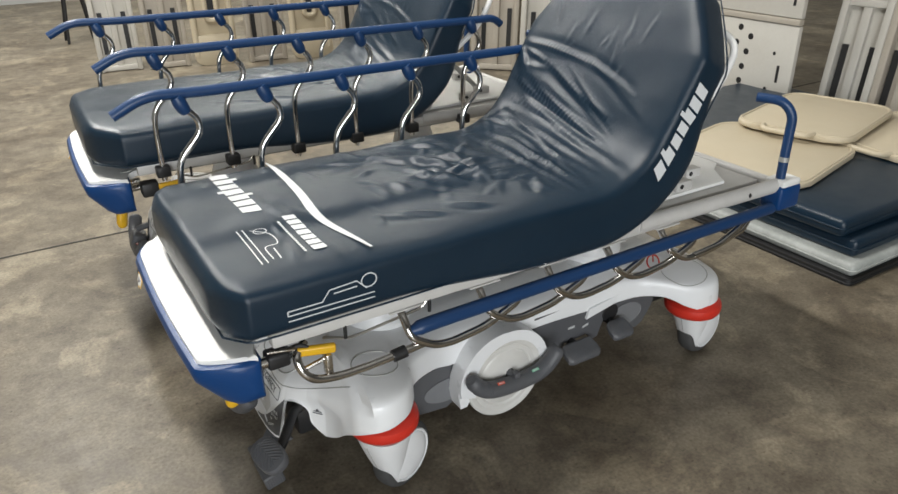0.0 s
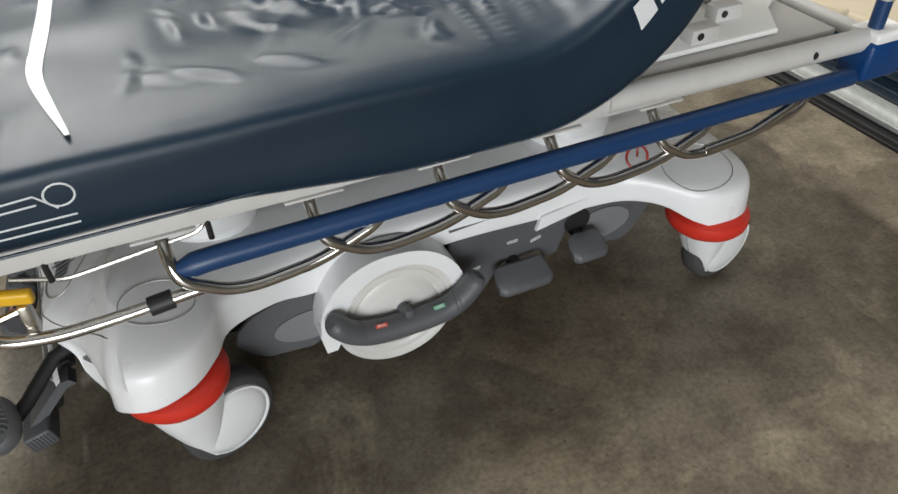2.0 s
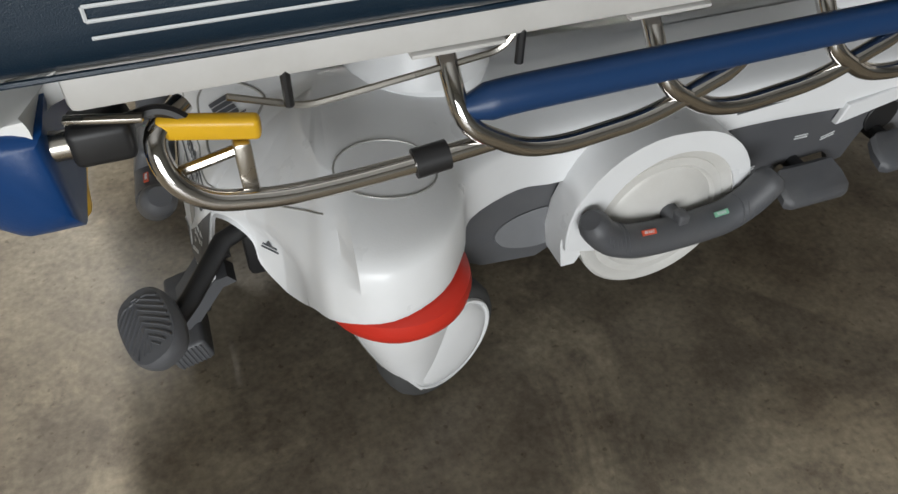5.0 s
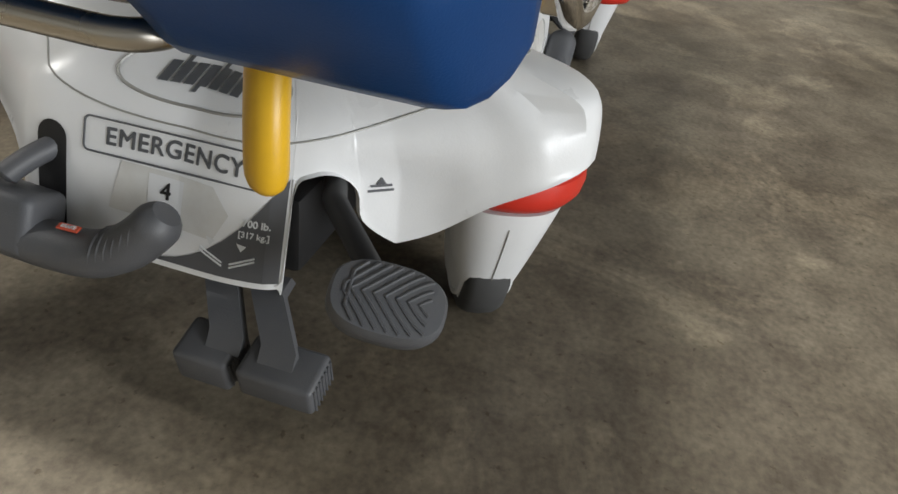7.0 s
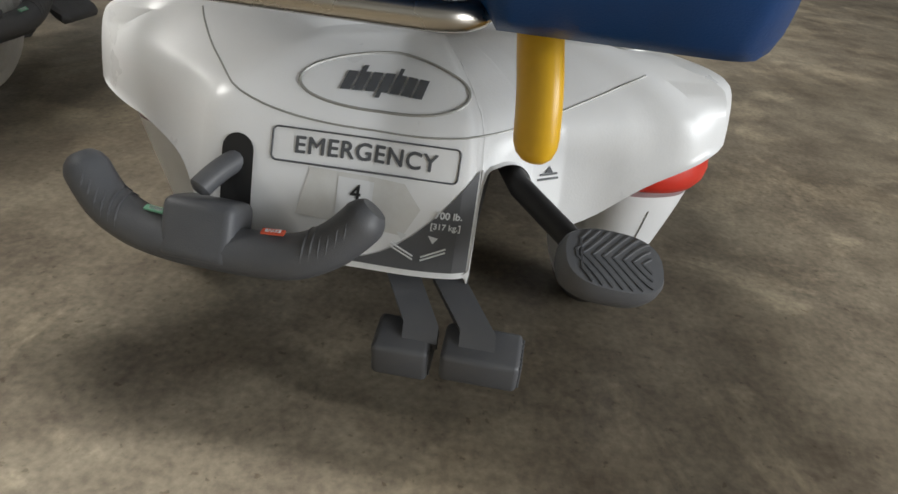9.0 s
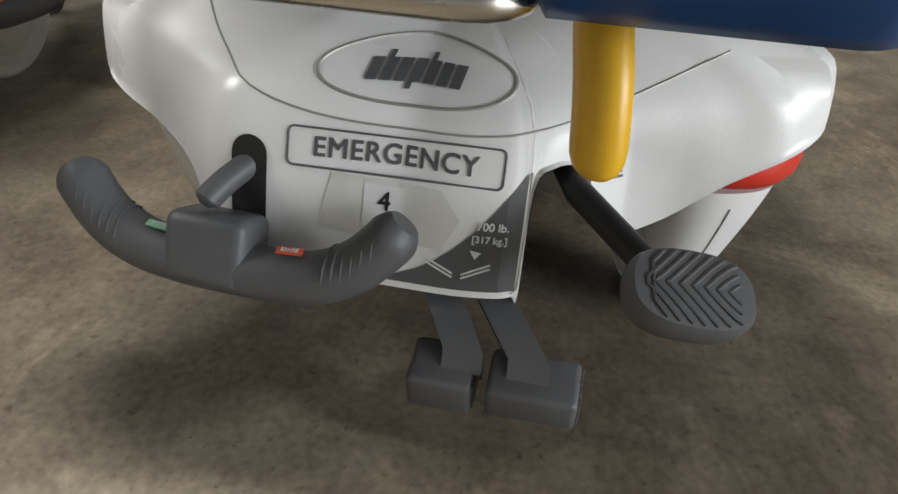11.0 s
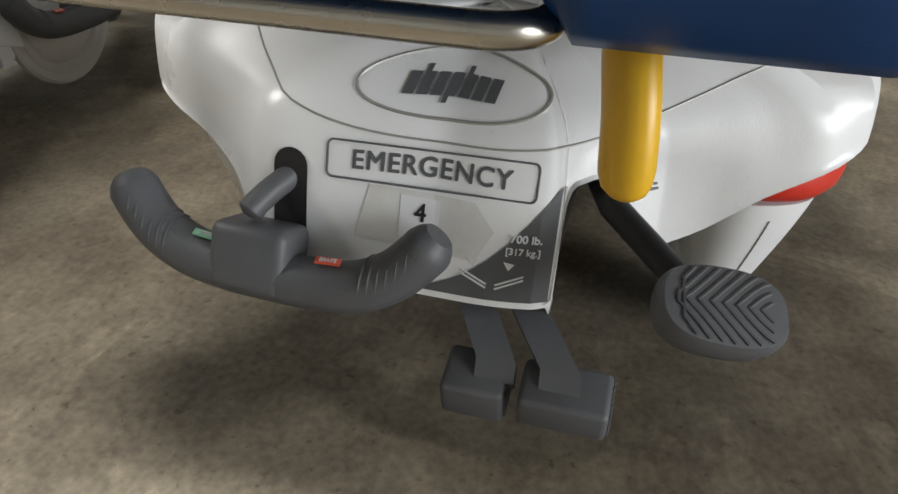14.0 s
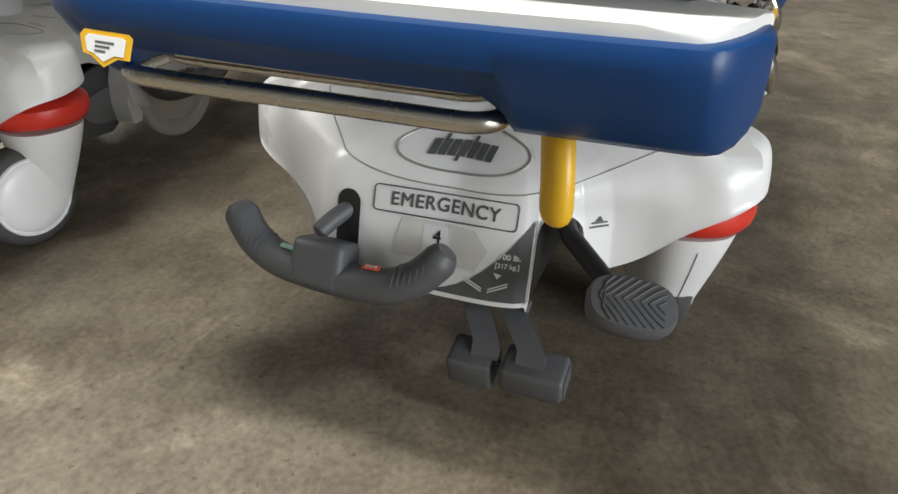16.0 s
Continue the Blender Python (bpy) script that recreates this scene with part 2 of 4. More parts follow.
    links.new(last, bsdf.inputs["Base Color"])
    return mat


FLOOR = floor_material()
JOINT = material("joint_sealant", (0.035, 0.032, 0.028), 0.8)


def room():
    x0, x1, y0, y1, h = -8.0, 14.0, -8.5, 12.6, 6.0
    tagged(part("floor", box(x0, x1, y0, y1, -0.2, 0.0), FLOOR, smooth=False), "worn stained polished concrete warehouse floor", "floor", kind="structure")
    for name, b in (("wall_north", (x0, x1, y1, y1 + 0.2, 0, h)), ("wall_south", (x0, x1, y0 - 0.2, y0, 0, h)), ("wall_west", (x0 - 0.2, x0, y0, y1, 0, h)), ("wall_east", (x1, x1 + 0.2, y0, y1, 0, h))):
        tagged(part(name, box(*b), WALL, smooth=False), "plain light grey painted warehouse wall", "wall", kind="structure")
    tagged(part("ceiling", box(x0, x1, y0, y1, h, h + 0.2), CEIL, smooth=False), "plain pale high warehouse ceiling", "ceiling", kind="structure")
    tagged(part("floor_joint", box(-8, 14, 2.072, 2.084, 0.0, 0.003), JOINT, smooth=False), "dark saw-cut joint across the concrete floor", "floor joint", kind="structure")


room()


# ---- stretchers ----
# outline of the base's moulded cover, half of it: x, half width, height of the lower edge
HALF_CONTROL = [(0.222, 0.0, 0.172), (0.222, 0.07, 0.172), (0.222, 0.13, 0.172), (0.226, 0.180, 0.172), (0.236, 0.205, 0.176), (0.252, 0.222, 0.216), (0.276, 0.250, 0.254),
                (0.318, 0.305, 0.274), (0.362, 0.372, 0.286), (0.408, 0.418, 0.294), (0.462, 0.434, 0.300), (0.540, 0.412, 0.312), (0.605, 0.345, 0.318), (0.640, 0.285, 0.318), (0.70, 0.228, 0.300), (0.79, 0.202, 0.272),
                (0.95, 0.200, 0.285), (1.12, 0.200, 0.295), (1.30, 0.203, 0.290), (1.44, 0.212, 0.288), (1.54, 0.236, 0.296), (1.61, 0.290, 0.296), (1.67, 0.340, 0.264),
                (1.735, 0.366, 0.240), (1.80, 0.360, 0.230), (1.850, 0.318, 0.230), (1.872, 0.25, 0.236), (1.877, 0.13, 0.27), (1.877, 0.0, 0.27)]
HALF_PLAN = spline(HALF_CONTROL, 4)

# on the near side the front falls back behind the lettered plate
NEAR_PLAN = spline([(0.222, 0.0, 0.172), (0.223, 0.06, 0.172), (0.230, 0.105, 0.172), (0.2385, 0.122, 0.172), (0.241, 0.1275, 0.172), (0.2425, 0.130, 0.284), (0.256, 0.146, 0.304), (0.282, 0.168, 0.302), (0.304, 0.184, 0.278), (0.312, 0.190, 0.240), (0.338, 0.218, 0.208), (0.346, 0.232, 0.206),
                    (0.358, 0.272, 0.226), (0.366, 0.326, 0.270), (0.387, 0.391, 0.307), (0.448, 0.425, 0.321), (0.518, 0.404, 0.326), (0.568, 0.345, 0.324), (0.602, 0.283, 0.318)] + HALF_CONTROL[14:], 4)


LEVELS = (0.02, 0.2, 0.45, 0.60, 0.70, 0.77, 0.84, 0.92, 1.0, 1.01)
PULLS = (0.0, 0.001, 0.004, 0.008, 0.014, 0.028, 0.056, 0.096, 0.16, 0.36)


def hood_shell():
    """The moulded cover of the base: its outline drawn in and up to the crown."""
    half = HALF_PLAN
    ring = [(x, -w, z) for x, w, z in NEAR_PLAN] + [(x, w, z) for x, w, z in half[-2:0:-1]]
    rows = []
    levels = [(0.0, 0.010), (0.0, 0.001)] + [(v, float(np.interp(v, LEVELS, PULLS))) for v in (0.02, 0.1, 0.2, 0.3, 0.4, 0.5, 0.58, 0.64, 0.68, 0.72, 0.75, 0.78, 0.82, 0.86, 0.9, 0.93, 0.96, 0.98, 1.0, 1.01)]
    for v, pull in levels:
        row = []
        for x0, y, z in ring:
            x = x0
            if -0.34 < y < -0.12 and x0 < 0.5:
                f = max(0.0, min(1.0, (z + (0.42 - z) * v - 0.285) / 0.05))
                x = x0 + (min(x0, float(np.interp(-y, (0.12, 0.34), (0.236, 0.372)))) - x0) * 0.6 * f * f * (3 - 2 * f)
            top = 0.392 + 0.036 * math.exp(-((x - 0.42) / 0.22) ** 2) - 0.02 * max(0.0, min(1.0, (x - 1.45) / 0.2))
            centre = Vector((min(max(x, 0.46), 1.75), 0.0))
            d = Vector((x, y)) - centre
            height = z + (top - z) * v
            draw = pull if v < 0.01 or x > 0.40 else float(np.interp((height - 0.172) / (top - 0.172), LEVELS, PULLS))
            p = centre + d * (1 - min(0.96, draw / max(d.length, 0.05)))
            lean = max(0.0, 1 - abs(y) / 0.42) * max(0.0, min(1.0, 1 - (x - 0.24) / 0.16))
            row.append((p.x + 0.27 * (height - 0.172) * lean, p.y, height))
        rows.append(row)
    bm = loft(rows, closed=True, caps=False)
    bm.faces.new([v for v in bm.verts][-len(ring):])
    return bm


from mathutils.bvhtree import BVHTree

shell = hood_shell()
bmesh.ops.recalc_face_normals(shell, faces=shell.faces)
HOOD_TREE = BVHTree.FromBMesh(shell)
shell.free()


def front(y, z, lift=0.0015):
    """The point of the base's front face at a width and height, a little proud of it."""
    hit = HOOD_TREE.ray_cast(Vector((-0.5, y, z)), Vector((1, 0, 0)))
    x = hit[0].x if hit[0] else 0.3
    return Vector((x - lift, y, z))


def front_sheet(outline, lift=0.0015):
    """A thin sheet lying on the front face; outline in (y, z), going round."""
    ys, zs = [p[0] for p in outline], [p[1] for p in outline]
    flat = bmesh.new()
    flat.faces.new([flat.verts.new((y, z, 0)) for y, z in outline])
    for k in range(1, 9):
        for lo, hi, n in ((min(ys), max(ys), Vector((1, 0, 0))), (min(zs), max(zs), Vector((0, 1, 0)))):
            at = lo + (hi - lo) * k / 9
            bmesh.ops.bisect_plane(flat, geom=flat.verts[:] + flat.edges[:] + flat.faces[:], plane_co=n * at, plane_no=n)
    for v in flat.verts:
        v.co = front(v.co.x, v.co.y, lift)
    return flat


def capsule(y, z0, z1, half, n=10):
    """An upright slot, round at its top, as (y, z) points."""
    return [(y - half, z0), (y + half, z0)] + [(y + half * math.cos(math.pi * k / n), z1 - half + half * math.sin(math.pi * k / n)) for k in range(n + 1)]


def front_line(points, r=0.0012, lift=0.0006):
    return tube([front(y, z, lift) for y, z in points], r, 6)


def front_text(words, size, y, z, stretch=1.0, space=1.0, bold=0.0, lift=0.0022):
    bm = text_bm(words, size, 0.0002, space)
    for k, (dx, dy) in enumerate(((bold, 0.0), (-bold, 0.0), (0.0, bold), (0.0, -bold)) if bold else ()):
        twin = text_bm(words, size, 0.0002, space)
        twin.transform(Matrix.Translation((dx, dy, 0.00003 * (k + 1))))
        me = bpy.data.meshes.new("words")
        twin.to_mesh(me)
        bm.from_mesh(me)
        twin.free()
        bpy.data.meshes.remove(me)
    for v in bm.verts:
        d = v.co.z
        v.co = front(y - v.co.x * stretch, z + v.co.y, lift + d)
    return bm


def oval(y, z, a, b, n=48):
    return [(y + a * math.cos(2 * math.pi * k / n), z + b * math.sin(2 * math.pi * k / n)) for k in range(n + 1)]


def round_rect(cy, cz, hw, hh, r, n=5):
    out = []
    for sy, sz, a0 in ((1, 1, 0), (-1, 1, 90), (-1, -1, 180), (1, -1, 270)):
        for k in range(n + 1):
            a = radians(a0 + 90 * k / n)
            out.append((cy + sy * (hw - r) + r * math.cos(a), cz + sz * (hh - r) + r * math.sin(a)))
    return out


def caster(bed, x, y, turn, rise=0.213):
    """A swivel wheel under a white hood, with a red ring on top."""
    m = Matrix.Translation((x, y, 0)) @ pose(0, 0, 0, 0, 0, turn)
    root = part("caster", moved(caster_shell(), m), WHITE, bed, "white plastic hooded swivel caster")
    ring = lathe([(0.050, 0.0), (0.080, 0.0), (0.092, 0.004), (0.099, 0.014), (0.1015, 0.028), (0.099, 0.042), (0.088, 0.051), (0.080, 0.056), (0.05, 0.058)], 48)
    part("ring", moved(ring, Matrix.Translation((x, y, rise))), RED, root, "red plastic ring")
    tyre = lathe([(0.02, -0.033), (0.086, -0.033), (0.097, -0.028), (0.103, -0.018), (0.105, 0.0), (0.103, 0.018), (0.097, 0.028), (0.086, 0.033), (0.02, 0.033)])
    part("tyre", moved(tyre, m @ pose(0.070, 0, 0.105, 90, 0, 0)), TYRE, root, "dark grey rubber tyre")
    for side in (-1, 1):
        cap = lathe([(0.0, 0.049), (0.03, 0.0485), (0.055, 0.046), (0.072, 0.0415), (0.0795, 0.037), (0.081, 0.0335), (0.083, 0.0335), (0.0845, 0.0385), (0.088, 0.038), (0.0895, 0.034), (0.089, 0.026), (0.0, 0.026)], 44)
        part("wheel_cover", moved(cap, m @ pose(0.070, 0, 0.110, 90 * side, 0, 0) @ Matrix.Diagonal((0.92, 0.92, 1, 1))), WHITE, root, "domed white wheel cover")
    # dark plug paints the shaded inside of the axle hole
    hub = lathe([(0.0, 0.004), (0.017, 0.004), (0.020, 0.0), (0.020, -0.02)], 20)
    part("axle_hole_shade", moved(hub, m @ pose(-0.019, 0, 0.078, 0, -96, 0)), DARK, root)
    part("seam", moved(tube([(-0.0785 + 0.075 * t ** 1.25, 0, 0.242 - 0.195 * t) for t in np.linspace(0.12, 0.75, 12)], 0.0009, 5), m), STEEL_GREY, root)


def caster_shell():
    """The hood of a caster: round under the ring, drawn in to a narrow blade ahead of the wheel."""
    rings = []
    for i in range(14):
        t = i / 13
        z = 0.242 - 0.195 * t
        half = 0.034 + 0.046 * (1 - t) ** 1.1
        x0 = -0.078 + 0.075 * t ** 1.25
        x1 = 0.080 - 0.045 * t
        ring = []
        for k in range(36):
            a = 2 * math.pi * k / 36
            c, sn = math.cos(a), math.sin(a)
            ring.append(((x0 + x1) / 2 + (x1 - x0) / 2 * math.copysign(abs(c) ** 0.9, c), half * math.copysign(abs(sn) ** 0.85, sn), z))
        rings.append(ring)
    return loft(rings)


def steer_pedal(bed, m, hub_at, name="brake_pedal", flip=1, nub=False):
    """A curved grey foot bar with ribbed ends and a red and a green mark. Local x runs along the bar."""
    path = spline([(-0.188, 0.0, 0.068), (-0.170, 0.0, 0.044), (-0.142, 0.0, 0.018), (-0.10, 0.0, 0.000), (-0.05, 0, -0.007), (0.0, 0, -0.008), (0.05, 0, -0.007), (0.10, 0.0, -0.001), (0.140, 0.0, 0.018), (0.168, 0.0, 0.044), (0.186, 0.0, 0.068)], 5)
    bar = tube(path, 0.0285, 18, flat=0.95, taper=lambda t: 0.62 + 0.38 * min(1, 18 * min(t, 1 - t)) ** 0.6)
    root = part(name, moved(bar, m), GREY, bed, "dark grey plastic brake and steer foot bar")
    if nub:
        part("nub", moved(box(-0.011, 0.011, -0.012, 0.012, 0.010, 0.034, 0.005, 3), m), GREY, root)
    else:
        part("hub", moved(box(hub_at - 0.062, hub_at + 0.030, -0.029, 0.034, -0.026, 0.046, 0.013, 4), m), GREY, root)
    for side, mat, words in ((-1, GREEN_PRINT, "STEER"), (1, RED_PRINT, "BRAKE")):
        tilt = pose(hub_at + side * flip * 0.074, -0.0138, 0.0238, 32, -side * flip * 4, 0)
        mark = part("mark", moved(box(-0.014, 0.014, -0.0042, 0.0042, -0.001, 0.0012), m @ tilt), mat, root, "printed coloured mark", smooth=False)
        part("lettering", moved(text_bm(words, 0.0066), m @ tilt @ Matrix.Translation((0, 0, 0.0016))), PRINT_WHITE, mark, smooth=False)
        for k in range(6):
            t = 0.116 + 0.0095 * k
            z = np.interp(t, [0.10, 0.14, 0.168, 0.186], [0.000, 0.018, 0.044, 0.068])
            rib = tube([(side * t, -0.0275 * math.cos(radians(a)), z + 0.0275 * math.sin(radians(a))) for a in range(-20, 121, 20)], 0.0017, 5)
            part("rib", moved(rib, m), GREY, root)
    return root


def oval_pedal(bed, m, sx, sy, name, ribs=True):
    """A padded oval foot plate with chevron ridges; local z is its upper face."""
    rings = []
    for k, (r, z) in enumerate(((0.80, -0.022), (0.95, -0.016), (1.0, -0.004), (0.99, 0.006), (0.93, 0.012), (0.6, 0.014), (0.2, 0.015))):
        rings.append([(sx * r * math.copysign(abs(math.cos(a)) ** 0.75, math.cos(a)), sy * r * math.copysign(abs(math.sin(a)) ** 0.75, math.sin(a)), z) for a in (2 * math.pi * i / 32 for i in range(32))])
    root = part(name, moved(loft(rings), m), GREY, bed, "dark grey ribbed rubber foot pedal")
    if ribs:
        for k in range(10):
            y = -0.85 + 0.19 * k
            pts = []
            for i in range(-6, 7):
                u = i / 6
                v = y + 0.55 * (1 - abs(u)) - 0.2
                u2 = u * math.sqrt(max(0.0, 1 - min(1, abs(v) ** 2.5))) * 0.86
                if abs(v) < 0.74:
                    pts.append((sx * u2, sy * v, 0.0120 + 0.003 * (1 - max(u2 * u2, v * v))))
            if len(pts) > 3:
                part("ridge", moved(tube(pts, 0.0017, 5), m), GREY, root)
    return root


def wedge_pedal(bed, x0, x1, s, z, drop):
    """A thick sloping foot block on a side's neck: wide and lipped at its outer edge."""
    rows = []
    for y, narrow, top, deep in ((0.222, 0.022, 0.000, 0.020), (0.230, 0.008, 0.002, 0.026), (0.252, 0.001, -0.45 * drop, 0.030), (0.274, 0.002, -drop, 0.030), (0.283, 0.010, -drop - 0.007, 0.020), (0.286, 0.016, -drop - 0.012, 0.010)):
        a, b, hi, lo = x0 + narrow, x1 - narrow, z + top, z + top - deep
        r = min(0.008, deep * 0.4)
        rows.append([(a, s * y, lo + r), (a + r, s * y, lo), (b - r, s * y, lo), (b, s * y, lo + r), (b, s * y, hi - r), (b - r, s * y, hi), ((a + b) / 2, s * y, hi - 0.002), (a + r, s * y, hi), (a, s * y, hi - r)])
    pedal = part("foot_pedal", loft(rows), GREY, bed, "dark grey wedge-shaped foot pedal")
    mid = (x0 + x1) / 2
    part("neck", tube([(mid, s * 0.10, z - 0.012), (mid, s * 0.19, z - 0.016), (mid, s * 0.235, z - 0.018)], 0.015, 10), DARK, pedal)
    return pedal


WORD = ((0, 0), (1, 0), (0, 0), (0, 1), (1, 0), (0, 0), (0, 0))


def block_word(m, mat, parent, length, height, name="logo", rows=WORD):
    """A brand mark as a row of plain slanted blocks, some with a stem up or down."""
    bm = bmesh.new()
    step = length / len(rows)

    def slab(x0, x1, y0, y1):
        grid = [[bm.verts.new((x + 0.18 * y, y, 0)) for x in np.linspace(x0, x1, 4)] for y in np.linspace(y0, y1, 5)]
        for p, q in zip(grid, grid[1:]):
            for i in range(3):
                bm.faces.new((p[i], p[i + 1], q[i + 1], q[i]))

    for k, (up, down) in enumerate(rows):
        a, b = -length / 2 + k * step, -length / 2 + (k + 0.80) * step
        slab(a, b, -0.32 * height, 0.30 * height)
        if up:
            slab(a, a + 0.36 * step, 0.30 * height, 0.5 * height)
        if down:
            slab(a, a + 0.36 * step, -0.5 * height, -0.32 * height)
    return part(name, moved(bm, m), mat, parent, "brand mark in plain blocks", smooth=False)


def raised_rail(bed, y, shift=0.0):
    """A side rail standing up: blue grip, blue knuckles, chrome cranked posts."""
    grip = rounded([(0.04 + shift, y, 1.028), (0.135 + shift, y, 1.075), (0.30 + shift, y, 1.066), (1.62 + shift, y, 1.058), (1.66 + shift, y, 1.03)], 0.06)
    rail = part("side_rail", tube(grip, 0.0160, 14), RAILBLUE, bed, "raised blue plastic side rail on chrome posts")
    for x in [k + shift for k in (0.225, 0.480, 0.740, 0.990, 1.245, 1.50)]:
        knuckle = lathe([(0.0, -0.030), (0.014, -0.028), (0.020, -0.015), (0.021, 0.010), (0.017, 0.028), (0.0, 0.03)], 16)
        part("knuckle", moved(knuckle, pose(x + 0.008, y - 0.006, 1.036, 0, -25, 0)), RAILBLUE, rail)
        post = rounded([(x + 0.012, y, 1.03), (x + 0.052, y, 0.985), (x + 0.052, y, 0.945), (x - 0.022, y, 0.868), (x - 0.030, y, 0.80), (x - 0.030, y, 0.61)], 0.035, 4)
        part("post", tube(post, 0.0105, 10), CHROME, rail, "cranked chrome post")
        part("clamp", box(x - 0.055, x - 0.005, y - 0.022, y + 0.022, 0.625, 0.665, 0.006), DARK, rail)
    return rail


def stowed_rail(bed, y):
    """A side rail folded down beside the litter."""
    rail = part("side_rail", tube(rounded([(0.548, y, 0.566), (0.60, y - 0.004, 0.574), (1.98, y - 0.004, 0.584)], 0.03), 0.0205, 16,
                                  taper=lambda t: min(1, 0.55 + t * 40)), RAILBLUE, bed, "blue plastic side rail folded down")
    for x in (0.541, 0.783, 1.019, 1.249, 1.480):
        leg = rounded([(x, y + 0.055, 0.632), (x, y + 0.02, 0.600), (x + 0.004, y - 0.012, 0.552), (x + 0.075, y - 0.012, 0.507), (x + 0.125, y - 0.012, 0.500), (x + 0.235, y - 0.012, 0.512), (x + 0.34, y - 0.008, 0.552), (x + 0.365, y, 0.572)], 0.035, 5)
        part("leg", tube(leg, 0.0112, 12), CHROME, rail, "bent chrome rail leg")
        part("pivot_plate", box(x - 0.045, x + 0.055, y + 0.004, y + 0.035, 0.629, 0.6335, 0.0015), FRAME, rail)
    part("leg", tube(rounded([(1.60, y - 0.012, 0.505), (1.72, y - 0.012, 0.515), (1.84, y - 0.008, 0.54), (1.87, y, 0.565)], 0.03), 0.0112, 12), CHROME, rail)
    loop = rounded([(0.59, y - 0.008, 0.524), (0.511, y - 0.006, 0.515), (0.43, y - 0.006, 0.509), (0.350, y - 0.006, 0.508), (0.282, y - 0.004, 0.520), (0.252, y, 0.548), (0.244, y + 0.02, 0.590), (0.28, y + 0.05, 0.602)], 0.035, 5)
    part("foot_loop", tube(loop, 0.0112, 12), CHROME, rail, "chrome loop at the rail's foot end")
    part("sleeve", tube([(0.492, y - 0.006, 0.513), (0.530, y - 0.006, 0.517)], 0.0165, 14), DARK, rail, "black rubber sleeve")
    part("release_handle", moved(box(-0.050, 0.046, -0.009, 0.009, -0.0125, 0.0125, 0.006, 3), pose(0.300, y + 0.018, 0.590, 8, 3, -14)), YELLOW, rail, "yellow plastic release handle")
    body = part("latch_body", box(0.176, 0.232, y + 0.012, y + 0.060, 0.572, 0.612, 0.008, 3), DARK, rail, "black steel latch")
    part("latch_pin", tube([(0.150, y + 0.030, 0.592), (0.182, y + 0.030, 0.592)], 0.014, 14), BRUSHED, body)
    part("latch_lever", moved(box(-0.034, 0.034, -0.005, 0.005, -0.003, 0.003, 0.002), pose(0.212, y + 0.020, 0.617, 6, 4, -10)), BRUSHED, body)
    part("latch_arm", tube(rounded([(0.225, y + 0.030, 0.606), (0.262, y + 0.030, 0.612), (0.285, y + 0.022, 0.594)], 0.02), 0.0065, 8), DARK, body)
    part("latch_bar", tube([(0.262, y + 0.02, 0.545), (0.33, y + 0.02, 0.560)], 0.006, 8), BRUSHED, rail)
    part("latch_plate", box(0.315, 0.332, y + 0.0, y + 0.03, 0.510, 0.575, 0.004), BRUSHED, rail)
    return rail


